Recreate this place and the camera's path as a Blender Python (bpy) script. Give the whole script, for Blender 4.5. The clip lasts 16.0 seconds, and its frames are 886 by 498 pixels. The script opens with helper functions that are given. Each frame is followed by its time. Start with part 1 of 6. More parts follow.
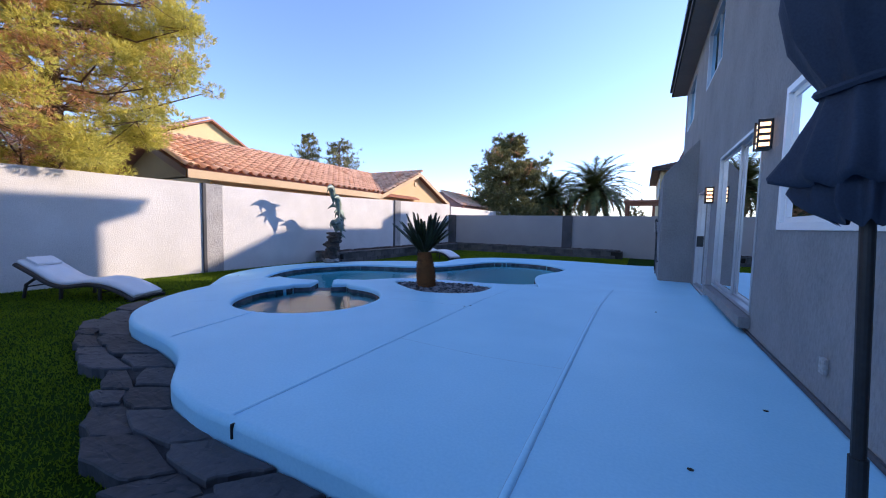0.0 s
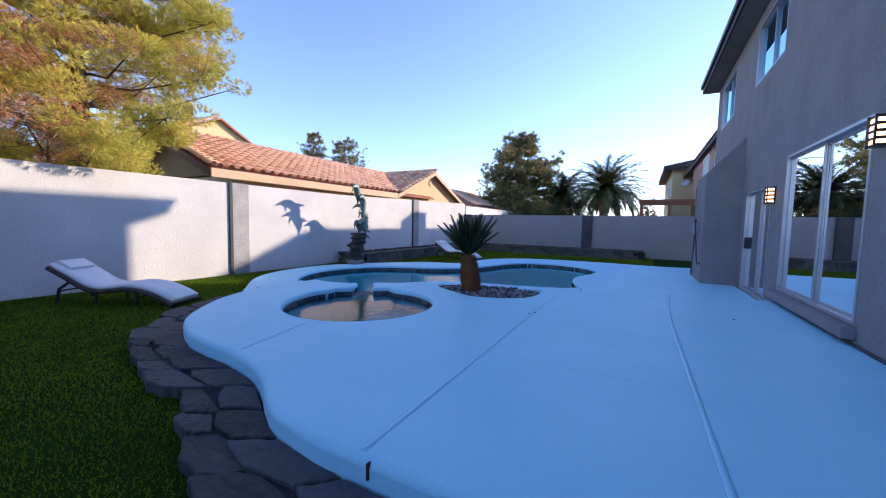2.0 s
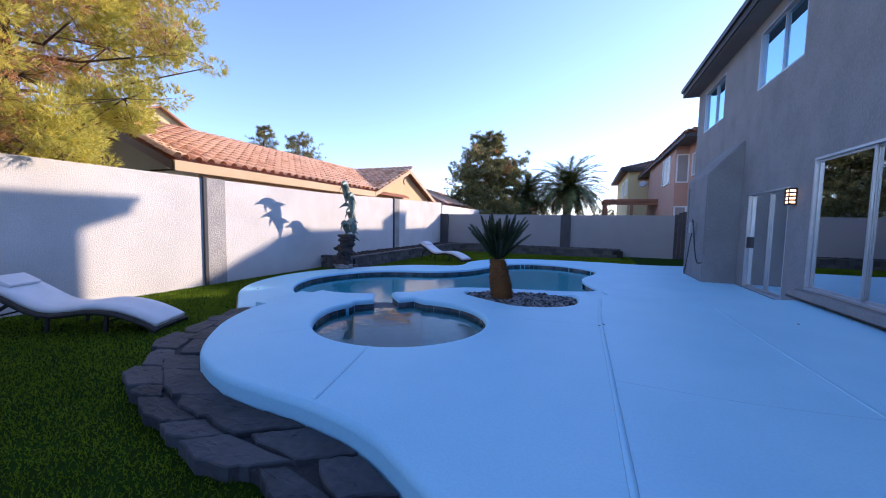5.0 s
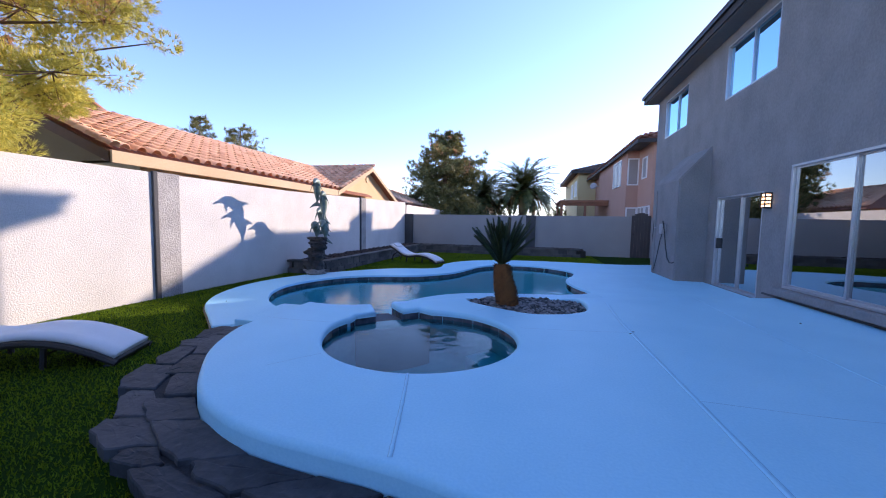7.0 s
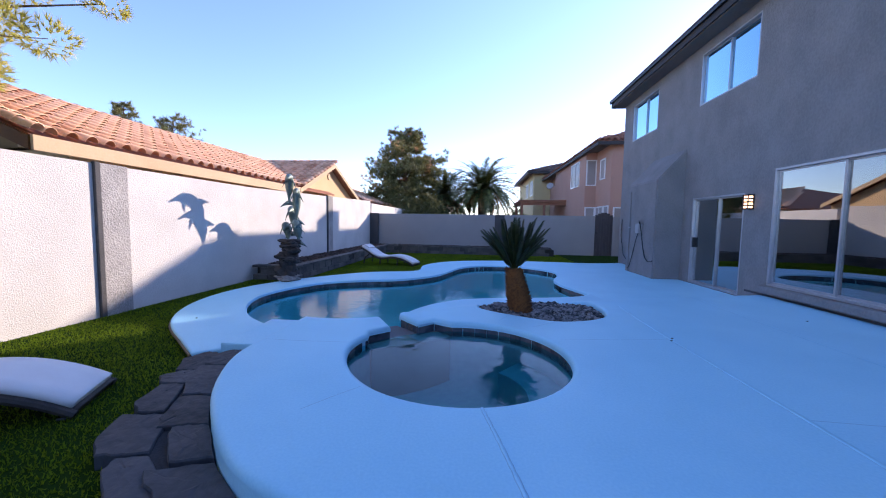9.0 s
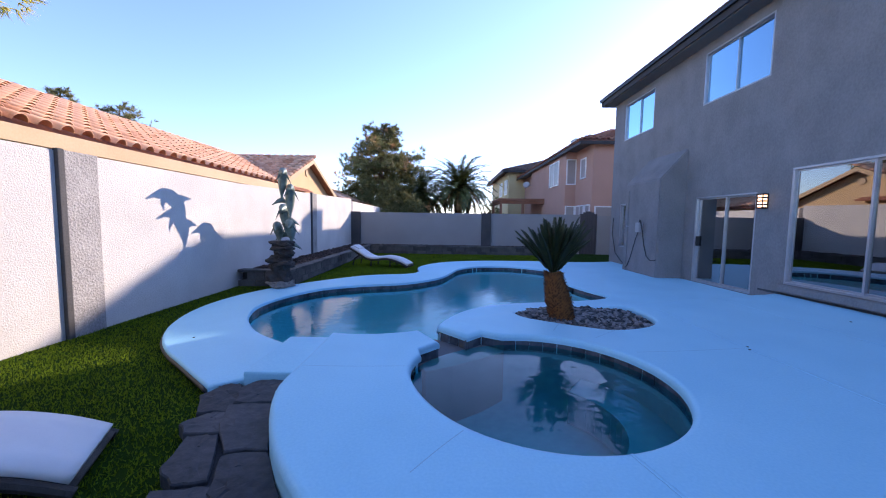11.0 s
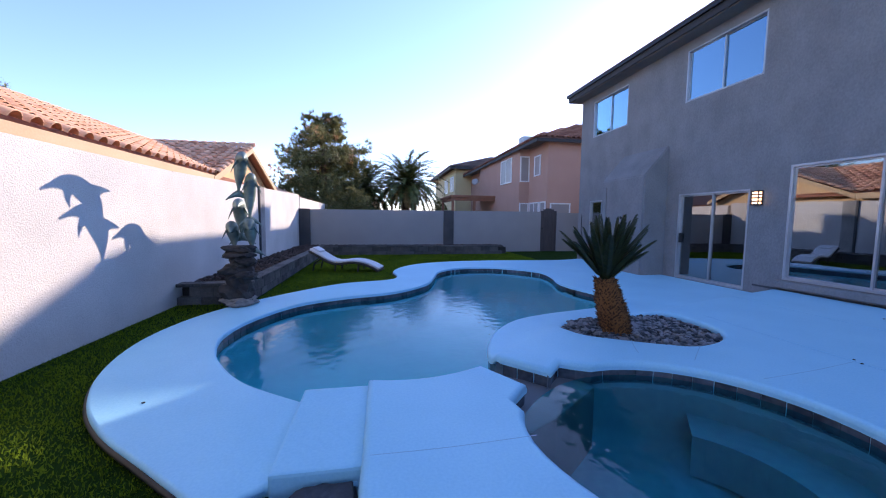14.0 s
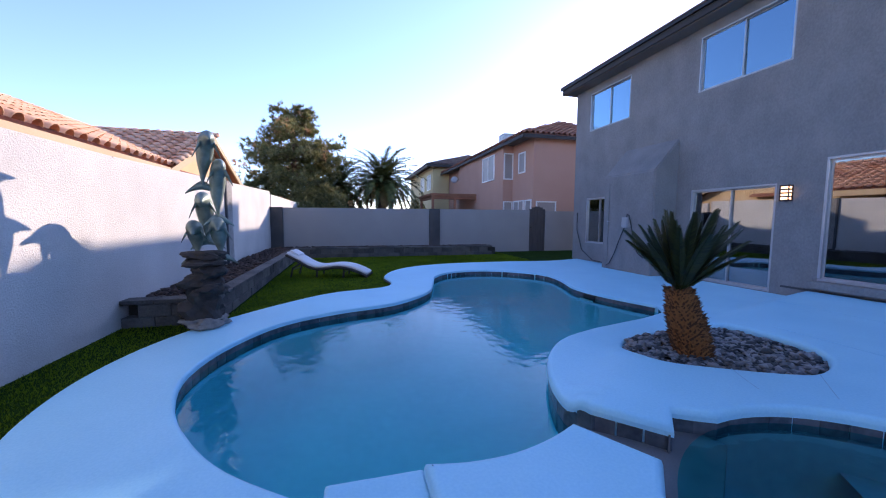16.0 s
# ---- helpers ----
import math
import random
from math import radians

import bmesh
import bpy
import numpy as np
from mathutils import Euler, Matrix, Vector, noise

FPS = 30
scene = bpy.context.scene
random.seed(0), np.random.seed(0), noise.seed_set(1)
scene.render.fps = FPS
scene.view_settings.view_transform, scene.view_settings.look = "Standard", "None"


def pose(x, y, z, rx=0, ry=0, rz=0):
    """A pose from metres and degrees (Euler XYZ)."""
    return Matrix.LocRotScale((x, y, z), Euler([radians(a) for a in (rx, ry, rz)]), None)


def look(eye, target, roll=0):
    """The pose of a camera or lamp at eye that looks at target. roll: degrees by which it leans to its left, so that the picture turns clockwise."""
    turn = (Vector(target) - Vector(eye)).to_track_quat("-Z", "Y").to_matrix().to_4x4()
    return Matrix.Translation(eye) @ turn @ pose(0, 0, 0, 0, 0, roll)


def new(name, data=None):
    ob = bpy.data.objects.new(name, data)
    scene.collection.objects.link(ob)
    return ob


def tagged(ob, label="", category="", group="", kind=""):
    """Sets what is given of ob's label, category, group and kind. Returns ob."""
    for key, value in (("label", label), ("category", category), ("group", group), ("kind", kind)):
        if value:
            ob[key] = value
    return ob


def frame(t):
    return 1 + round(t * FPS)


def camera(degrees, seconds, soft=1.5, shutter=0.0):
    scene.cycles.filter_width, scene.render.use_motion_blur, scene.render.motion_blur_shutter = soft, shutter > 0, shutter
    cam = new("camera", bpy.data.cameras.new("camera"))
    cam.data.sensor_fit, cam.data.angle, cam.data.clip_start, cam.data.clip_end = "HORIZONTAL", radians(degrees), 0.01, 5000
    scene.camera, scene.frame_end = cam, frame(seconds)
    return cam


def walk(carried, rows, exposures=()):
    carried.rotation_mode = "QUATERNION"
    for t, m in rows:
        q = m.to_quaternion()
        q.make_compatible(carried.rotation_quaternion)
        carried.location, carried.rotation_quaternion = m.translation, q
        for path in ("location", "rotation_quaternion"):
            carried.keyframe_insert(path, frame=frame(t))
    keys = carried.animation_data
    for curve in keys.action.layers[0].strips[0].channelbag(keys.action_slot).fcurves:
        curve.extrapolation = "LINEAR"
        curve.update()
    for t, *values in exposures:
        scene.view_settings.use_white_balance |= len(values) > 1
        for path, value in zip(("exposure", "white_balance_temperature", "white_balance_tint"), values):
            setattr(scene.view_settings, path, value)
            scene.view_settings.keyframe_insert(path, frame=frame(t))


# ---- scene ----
cam = camera(101.6, 16.0, soft=1.1)
METRES, EYE, TILT, LEAN, TURN = 8.4, 1.15, 0.0, 0.0, 28.8
ROWS = [
    (0.0, 0.0, 0.0, 0.0, 0.08, -3.95, -1.21),
    (0.5, -0.0231, 0.007, -0.0006, 0.22, -3.94, -1.23),
    (1.0, -0.0469, 0.0151, 0.0003, 0.37, -4.02, -1.25),
    (1.5, -0.0731, 0.0243, 0.0022, 0.34, -4.06, -1.26),
    (2.0, -0.099, 0.0343, 0.0027, 0.2, -4.1, -1.22),
    (2.5, -0.1244, 0.047, 0.0031, 0.05, -4.12, -1.17),
    (3.0, -0.15, 0.0612, 0.0049, -0.38, -4.21, -1.13),
    (3.5, -0.1754, 0.0753, 0.0059, -1.53, -4.16, -1.12),
    (4.0, -0.2009, 0.0894, 0.0061, -3.04, -4.18, -1.1),
    (6.5, -0.3189, 0.1747, 0.0091, -13.64, -4.11, -1.03),
    (7.0, -0.3417, 0.1935, 0.0113, -15.22, -4.15, -1.05),
    (7.5, -0.363, 0.215, 0.0124, -17.01, -4.22, -0.96),
    (8.0, -0.3835, 0.2371, 0.0135, -19.08, -4.22, -0.98),
    (8.5, -0.404, 0.2603, 0.0143, -21.21, -4.26, -0.99),
    (9.0, -0.4257, 0.2846, 0.0148, -23.04, -4.23, -0.96),
    (11.5, -0.5178, 0.4244, 0.0154, -30.23, -4.41, -0.83),
    (12.0, -0.5305, 0.4545, 0.0145, -32.42, -4.44, -0.75),
    (12.5, -0.5407, 0.486, 0.0148, -34.3, -4.48, -0.64),
    (13.0, -0.5488, 0.5181, 0.0156, -35.89, -4.53, -0.72),
    (13.5, -0.5568, 0.5511, 0.0161, -37.67, -4.56, -0.65),
    (14.0, -0.5596, 0.5846, 0.0163, -38.75, -4.7, -0.55),
    (14.5, -0.5579, 0.6208, 0.0158, -39.93, -4.79, -0.43),
    (15.0, -0.5533, 0.6569, 0.0161, -40.11, -4.89, -0.3),
    (15.5, -0.5485, 0.6935, 0.0143, -40.91, -4.83, -0.37),
    (16.0, -0.5419, 0.729, 0.0127, -43.33, -4.75, -0.31),
]
walk(cam, [(t, pose(0, 0, EYE, TILT, LEAN, TURN) @ pose(METRES * x, METRES * y, METRES * z, 90 + pitch, roll, yaw)) for t, x, y, z, yaw, pitch, roll in ROWS],
     exposures=((0.0, 1.22, 6230, 29), (6.0, 1.31, 6230, 32), (12.0, 1.37, 6230, 33), (16.0, 1.33, 6230, 34)))

# ---- world, sun ----
SUN = Vector((1.0, 1.065, 0.421)).normalized()
world = bpy.data.worlds.new("sky")
scene.world = world
world.use_nodes = True
wn = world.node_tree.nodes
sky = wn.new("ShaderNodeTexSky")
sky.sky_type = "NISHITA"
sky.sun_disc = False
sky.sun_elevation = math.asin(SUN.z)
sky.sun_rotation = math.atan2(SUN.x, SUN.y)
sky.altitude, sky.air_density, sky.dust_density, sky.ozone_density = 600, 1.0, 0.28, 3.4
wn["Background"].inputs["Strength"].default_value = 0.17
world.node_tree.links.new(sky.outputs[0], wn["Background"].inputs["Color"])
sun = new("sun", bpy.data.lights.new("sun", "SUN"))
sun.data.energy, sun.data.angle, sun.data.color = 2.75, radians(0.55), (1.0, 0.88, 0.62)
sun.matrix_world = look(SUN * 60, (0, 0, 0))


# ---- materials ----
def nodes_of(name):
    m = bpy.data.materials.new(name)
    m.use_nodes = True
    nt = m.node_tree
    return m, nt, nt.nodes, nt.links, nt.nodes["Principled BSDF"]


def paint(name, dark, light, rough=0.7, grain=40.0, blotch=1.2, bump=0.3, dist=0.004, metal=0.0, spec=0.5, island=0.0, obj=0.0, stretch=None, detail=6.0, leaf=0.0):
    """Two-scale varied surface: large blotches and fine grain with relief."""
    m, nt, n, l, p = nodes_of(name)
    geo = n.new("ShaderNodeNewGeometry")
    vec = geo.outputs["Position"]
    if stretch:
        mp = n.new("ShaderNodeMapping")
        mp.inputs["Scale"].default_value = stretch
        l.new(vec, mp.inputs["Vector"])
        vec = mp.outputs["Vector"]
    big, fine = n.new("ShaderNodeTexNoise"), n.new("ShaderNodeTexNoise")
    big.inputs["Scale"].default_value, big.inputs["Detail"].default_value = blotch, 5.0
    fine.inputs["Scale"].default_value, fine.inputs["Detail"].default_value = grain, detail
    l.new(vec, big.inputs["Vector"]), l.new(vec, fine.inputs["Vector"])
    add = n.new("ShaderNodeMath")
    add.operation = "MULTIPLY_ADD"
    add.inputs[1].default_value = 0.45
    l.new(fine.outputs["Fac"], add.inputs[0])
    half = n.new("ShaderNodeMath")
    half.operation = "MULTIPLY"
    half.inputs[1].default_value = 0.55
    l.new(big.outputs["Fac"], half.inputs[0])
    l.new(half.outputs[0], add.inputs[2])
    fac = add.outputs[0]
    for amount, out in ((island, geo.outputs["Random Per Island"]), (obj, None)):
        if amount:
            if out is None:
                out = n.new("ShaderNodeObjectInfo").outputs["Random"]
            k = n.new("ShaderNodeMath")
            k.operation = "MULTIPLY_ADD"
            k.inputs[1].default_value = amount
            l.new(out, k.inputs[0])
            sub = n.new("ShaderNodeMath")
            sub.operation = "SUBTRACT"
            l.new(fac, sub.inputs[0])
            sub.inputs[1].default_value = amount / 2
            l.new(sub.outputs[0], k.inputs[2])
            fac = k.outputs[0]
    ramp = n.new("ShaderNodeValToRGB")
    ramp.color_ramp.elements[0].position, ramp.color_ramp.elements[1].position = 0.3, 0.7
    ramp.color_ramp.elements[0].color, ramp.color_ramp.elements[1].color = (*dark, 1), (*light, 1)
    l.new(fac, ramp.inputs["Fac"])
    l.new(ramp.outputs["Color"], p.inputs["Base Color"])
    p.inputs["Roughness"].default_value = rough
    p.inputs["Metallic"].default_value = metal
    p.inputs["Specular IOR Level"].default_value = spec
    if bump:
        b = n.new("ShaderNodeBump")
        b.inputs["Strength"].default_value, b.inputs["Distance"].default_value = bump, dist
        l.new(fine.outputs["Fac"], b.inputs["Height"])
        l.new(b.outputs["Normal"], p.inputs["Normal"])
    if leaf:
        tl, mix = n.new("ShaderNodeBsdfTranslucent"), n.new("ShaderNodeMixShader")
        l.new(ramp.outputs["Color"], tl.inputs["Color"])
        mix.inputs[0].default_value = leaf
        l.new(p.outputs[0], mix.inputs[1]), l.new(tl.outputs[0], mix.inputs[2])
        l.new(mix.outputs[0], n["Material Output"].inputs["Surface"])
    return m


def gray(a, warm=0.0):
    return (a * (1 + warm), a, a * (1 - warm))


# A blue tint is put into the deck's base colour, low in red.
M_DECK = paint("blue_tinted_deck_paint", (0.285, 0.65, 0.83), (0.39, 0.765, 0.93), 0.5, 55, 1.1, 0.25, 0.003, spec=0.35)
M_STUCCO_HOUSE = paint("house_stucco", (0.175, 0.173, 0.175), (0.272, 0.265, 0.263), 0.92, 34, 2.0, 0.8, 0.016, stretch=(1, 1, 0.7))
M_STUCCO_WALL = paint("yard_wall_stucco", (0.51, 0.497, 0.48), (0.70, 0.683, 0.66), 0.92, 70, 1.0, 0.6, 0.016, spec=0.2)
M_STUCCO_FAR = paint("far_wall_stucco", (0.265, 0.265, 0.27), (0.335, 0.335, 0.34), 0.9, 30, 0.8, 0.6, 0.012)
M_PILLAR = paint("gray_pillar_stucco", (0.20, 0.195, 0.19), (0.50, 0.485, 0.47), 0.92, 40, 1.5, 0.9, 0.02)
M_PILLAR_DARK = paint("charcoal_paint", (0.045, 0.046, 0.05), (0.09, 0.09, 0.095), 0.85, 40, 2, 0.4, 0.008)
M_BLOCK = paint("retaining_block", (0.055, 0.054, 0.055), (0.14, 0.135, 0.13), 0.95, 34, 3, 0.9, 0.02, obj=0.25)
M_LAVA = paint("lava_rock", (0.025, 0.018, 0.016), (0.085, 0.055, 0.045), 0.95, 50, 4, 0.8, 0.01, island=0.6)
M_FLAG = paint("slate_flagstone", (0.016, 0.020, 0.026), (0.068, 0.072, 0.082), 0.7, 16, 2.5, 0.7, 0.015, obj=0.35)
M_MORTAR = paint("slate_mortar", (0.016, 0.018, 0.022), (0.045, 0.047, 0.052), 0.95, 60, 3, 0.6, 0.01)
M_TURF = paint("turf_base", (0.008, 0.026, 0.003), (0.020, 0.052, 0.005), 0.95, 120, 1.5, 0.8, 0.01, spec=0.05)
M_BLADE = paint("turf_blade", (0.072, 0.128, 0.008), (0.19, 0.285, 0.018), 0.7, 3, 0.8, 0, island=0.3, leaf=0.62, spec=0.12)
M_GROUND = paint("desert_ground", (0.20, 0.16, 0.12), (0.32, 0.27, 0.21), 0.95, 20, 0.3, 0.6, 0.02)
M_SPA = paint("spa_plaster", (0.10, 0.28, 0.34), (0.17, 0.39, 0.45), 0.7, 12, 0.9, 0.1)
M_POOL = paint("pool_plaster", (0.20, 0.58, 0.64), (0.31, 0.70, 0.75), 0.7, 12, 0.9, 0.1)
M_TILE = paint("slate_blue_tile", (0.035, 0.045, 0.06), (0.13, 0.15, 0.18), 0.25, 18, 5, 0.25, 0.004, obj=0.22)
M_GROUT = paint("tile_grout", (0.12, 0.13, 0.14), (0.18, 0.19, 0.20), 0.9, 80, 3, 0.3)
M_BEAD = paint("joint_sealant", (0.20, 0.44, 0.58), (0.33, 0.60, 0.76), 0.6, 90, 6, 0.8, 0.006)
M_CRACK = paint("dark_gap", (0.01, 0.01, 0.01), (0.03, 0.03, 0.03), 0.9, 60, 6, 0.3)
M_WHITE = paint("white_vinyl", (0.72, 0.72, 0.71), (0.82, 0.82, 0.81), 0.4, 60, 2, 0.05)
M_ALU = paint("aluminium_frame", (0.36, 0.37, 0.39), (0.48, 0.49, 0.50), 0.38, 70, 3, 0.06, metal=0.6)
M_BLACK = paint("black_metal", (0.012, 0.012, 0.013), (0.03, 0.03, 0.032), 0.45, 60, 4, 0.1, metal=0.3)
M_FASCIA = paint("dark_brown_fascia", (0.022, 0.02, 0.02), (0.045, 0.04, 0.038), 0.7, 25, 1, 0.3, stretch=(6, 0.6, 6))
# Brown wood; shade under the gable overhang is put into its colour.
M_BROWN_WOOD = paint("shaded_brown_wood", (0.10, 0.048, 0.018), (0.17, 0.085, 0.033), 0.8, 50, 2, 0.4)
# Tan stucco darkened in colour for the gable end that lies in shade.
M_TAN_SHADED = paint("shaded_tan_stucco", (0.20, 0.125, 0.05), (0.27, 0.175, 0.075), 0.9, 40, 1.2, 0.5)
M_SOFFIT = paint("tan_soffit", (0.16, 0.13, 0.11), (0.22, 0.18, 0.15), 0.9, 30, 1, 0.3)
M_TERRA = paint("terracotta_tile", (0.64, 0.28, 0.15), (0.93, 0.57, 0.37), 0.85, 22, 1.5, 0.5, 0.01, island=0.55, obj=0.55)
M_TERRA_FAR = paint("weathered_terracotta", (0.27, 0.10, 0.06), (0.42, 0.19, 0.12), 0.9, 18, 1.2, 0.5, 0.01, island=0.5)
M_BROWN_TILE = paint("brown_roof_tile", (0.16, 0.10, 0.085), (0.26, 0.18, 0.15), 0.9, 18, 1.2, 0.5, 0.01, island=0.5)
M_TAN = paint("tan_stucco", (0.58, 0.40, 0.22), (0.70, 0.50, 0.29), 0.92, 30, 0.7, 0.5, 0.01)
M_TAN_TRIM = paint("cream_fascia", (0.50, 0.36, 0.22), (0.60, 0.45, 0.29), 0.8, 30, 1, 0.2)
M_ORANGE = paint("salmon_stucco", (0.44, 0.25, 0.185), (0.54, 0.32, 0.24), 0.92, 20, 0.5, 0.4, 0.01)
M_YELLOW = paint("cream_yellow_stucco", (0.55, 0.44, 0.24), (0.66, 0.53, 0.30), 0.92, 20, 0.5, 0.4, 0.01)
M_WHITEWALL = paint("white_block_wall", (0.62, 0.61, 0.60), (0.74, 0.73, 0.71), 0.92, 12, 0.6, 0.5, 0.01)
M_CUSHION = paint("white_cushion", (0.70, 0.70, 0.71), (0.80, 0.80, 0.80), 0.85, 180, 5, 0.35, 0.003)
M_WICKER = paint("dark_wicker", (0.012, 0.01, 0.009), (0.045, 0.035, 0.03), 0.6, 140, 8, 0.8, 0.006)
M_NAVY = paint("navy_canvas", (0.012, 0.022, 0.045), (0.028, 0.045, 0.08), 0.85, 160, 3, 0.4, 0.003)
M_BARK = paint("pine_bark", (0.09, 0.05, 0.03), (0.22, 0.13, 0.085), 0.95, 22, 3, 0.9, 0.03, stretch=(1, 1, 0.3))
M_TWIG = paint("dead_twigs", (0.22, 0.13, 0.09), (0.42, 0.30, 0.22), 0.9, 30, 3, 0.3, island=0.4)
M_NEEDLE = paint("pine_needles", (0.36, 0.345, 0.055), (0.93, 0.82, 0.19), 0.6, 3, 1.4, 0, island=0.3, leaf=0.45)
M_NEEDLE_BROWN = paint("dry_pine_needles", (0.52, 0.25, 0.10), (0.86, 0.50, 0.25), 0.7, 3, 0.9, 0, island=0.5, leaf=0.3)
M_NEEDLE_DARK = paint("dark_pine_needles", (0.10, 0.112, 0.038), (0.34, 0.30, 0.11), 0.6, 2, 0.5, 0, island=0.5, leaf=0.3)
M_FROND = paint("palm_frond", (0.05, 0.065, 0.018), (0.17, 0.18, 0.055), 0.5, 3, 0.6, 0, island=0.5)
M_FROND_DRY = paint("dry_palm_frond", (0.22, 0.12, 0.04), (0.40, 0.24, 0.09), 0.7, 3, 0.6, 0, island=0.5)
M_SAGO = paint("sago_leaf", (0.011, 0.018, 0.004), (0.038, 0.048, 0.009), 0.5, 5, 2, 0, island=0.5)
M_SAGO_TRUNK = paint("sago_trunk", (0.075, 0.028, 0.008), (0.25, 0.095, 0.024), 0.9, 40, 6, 0.7, 0.01, island=0.7, obj=0.5)
M_PEBBLE = paint("river_pebbles", (0.045, 0.048, 0.054), (0.25, 0.25, 0.26), 0.7, 30, 6, 0.3, island=0.9)
M_SOIL = paint("dark_soil", (0.02, 0.018, 0.016), (0.06, 0.055, 0.05), 0.95, 40, 4, 0.6)
M_BRONZE = paint("verdigris_bronze", (0.09, 0.125, 0.11), (0.30, 0.38, 0.33), 0.5, 9, 3.5, 0.3, 0.006, metal=0.35)
M_ROCK = paint("statue_rock", (0.010, 0.009, 0.009), (0.060, 0.052, 0.048), 0.8, 14, 3, 0.9, 0.02)
M_ROCK_PALE = paint("pale_rock", (0.12, 0.115, 0.11), (0.30, 0.28, 0.26), 0.85, 14, 3, 0.8, 0.02)
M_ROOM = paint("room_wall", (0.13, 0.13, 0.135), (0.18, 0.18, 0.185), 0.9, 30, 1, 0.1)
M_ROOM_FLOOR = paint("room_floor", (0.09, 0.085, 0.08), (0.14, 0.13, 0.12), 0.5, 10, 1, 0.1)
M_BLIND = paint("white_blind", (0.66, 0.66, 0.66), (0.76, 0.76, 0.76), 0.7, 60, 2, 0.1)
M_RUBBER = paint("black_rubber", (0.012, 0.012, 0.014), (0.03, 0.03, 0.033), 0.6, 60, 4, 0.1)
M_GALV = paint("galvanised_sheet", (0.38, 0.40, 0.42), (0.55, 0.57, 0.58), 0.45, 25, 2, 0.1, metal=0.5)
M_BOXGRAY = paint("gray_box_paint", (0.30, 0.30, 0.31), (0.40, 0.40, 0.41), 0.6, 40, 3, 0.1)
M_GATE = paint("dark_gate_wood", (0.05, 0.045, 0.048), (0.10, 0.09, 0.092), 0.85, 30, 2, 0.5, 0.01, stretch=(6, 6, 0.6))
M_SHUTTER = paint("patio_wood", (0.22, 0.09, 0.05), (0.34, 0.15, 0.085), 0.8, 25, 1, 0.3)


def glassy(name, tint, gain, rough=0.0, ior=1.5, ripple=0.0, scale=6.0, sheen=(1, 1, 1)):
    """Clear sheet: what lies behind, tinted, under a Fresnel reflection."""
    m, nt, n, l, p = nodes_of(name)
    n.remove(p)
    tr, gl, mix = n.new("ShaderNodeBsdfTransparent"), n.new("ShaderNodeBsdfGlossy"), n.new("ShaderNodeMixShader")
    tr.inputs["Color"].default_value = (*tint, 1)
    gl.inputs["Roughness"].default_value = rough
    gl.inputs["Color"].default_value = (*sheen, 1)
    fr = n.new("ShaderNodeFresnel")
    fr.inputs["IOR"].default_value = ior
    k = n.new("ShaderNodeMath")
    k.operation, k.use_clamp = "MULTIPLY", True
    k.inputs[1].default_value = gain
    l.new(fr.outputs[0], k.inputs[0]), l.new(k.outputs[0], mix.inputs[0])
    l.new(tr.outputs[0], mix.inputs[1]), l.new(gl.outputs[0], mix.inputs[2])
    if ripple:
        geo, a, b = n.new("ShaderNodeNewGeometry"), n.new("ShaderNodeTexNoise"), n.new("ShaderNodeBump")
        a.inputs["Scale"].default_value, a.inputs["Detail"].default_value = scale, 2.5
        b.inputs["Strength"].default_value, b.inputs["Distance"].default_value = ripple, 0.02
        l.new(geo.outputs["Position"], a.inputs["Vector"])
        l.new(a.outputs["Fac"], b.inputs["Height"])
        l.new(b.outputs["Normal"], gl.inputs["Normal"]), l.new(b.outputs["Normal"], fr.inputs["Normal"])
    l.new(mix.outputs[0], n["Material Output"].inputs["Surface"])
    return m


M_GLASS = glassy("window_glass", (0.50, 0.58, 0.62), 5.5, 0.0, 1.5)
# Upper windows: the reflected sky's blue is put into the sheen colour.
M_GLASS_SKY = glassy("sky_tinted_glass", (0.62, 0.70, 0.74), 10.0, 0.0, 1.5, sheen=(0.44, 0.72, 0.90))
M_WATER = glassy("pool_water", (0.18, 0.90, 0.92), 0.8, 0.0, 1.33, 0.25, 6.5)


def glow(name, color, strength):
    m, nt, n, l, p = nodes_of(name)
    p.inputs["Base Color"].default_value = (*color, 1)
    p.inputs["Emission Color"].default_value = (*color, 1)
    p.inputs["Emission Strength"].default_value = strength
    return m


M_LAMP = glow("warm_lamp_glass", (1.0, 0.62, 0.28), 1.6)


# ---- building helpers ----
def part(name, bm, material, parent=None, label="", smooth=False):
    me = bpy.data.meshes.new(name)
    bm.to_mesh(me)
    bm.free()
    for m in material if isinstance(material, (list, tuple)) else (material,):
        me.materials.append(m)
    if smooth:
        me.polygons.foreach_set("use_smooth", [True] * len(me.polygons))
    ob = new(name, me)
    if parent:
        ob.parent = parent
    if label:
        ob["label"] = label
    return ob


def cloud(name, verts, faces, material, parent=None, label=""):
    """A mesh from arrays of corners and triangles."""
    me = bpy.data.meshes.new(name)
    verts, faces = np.asarray(verts, dtype=np.float32), np.asarray(faces, dtype=np.int32)
    me.vertices.add(len(verts))
    me.vertices.foreach_set("co", verts.ravel())
    k = faces.shape[1]
    me.loops.add(faces.size)
    me.loops.foreach_set("vertex_index", faces.ravel())
    me.polygons.add(len(faces))
    me.polygons.foreach_set("loop_start", np.arange(0, faces.size, k, dtype=np.int32))
    me.update(calc_edges=True)
    me.materials.append(material)
    ob = new(name, me)
    if parent:
        ob.parent = parent
    if label:
        ob["label"] = label
    return ob


def shared(name, me, parent, m):
    ob = new(name, me)
    ob.parent = parent
    ob.matrix_basis = m
    return ob


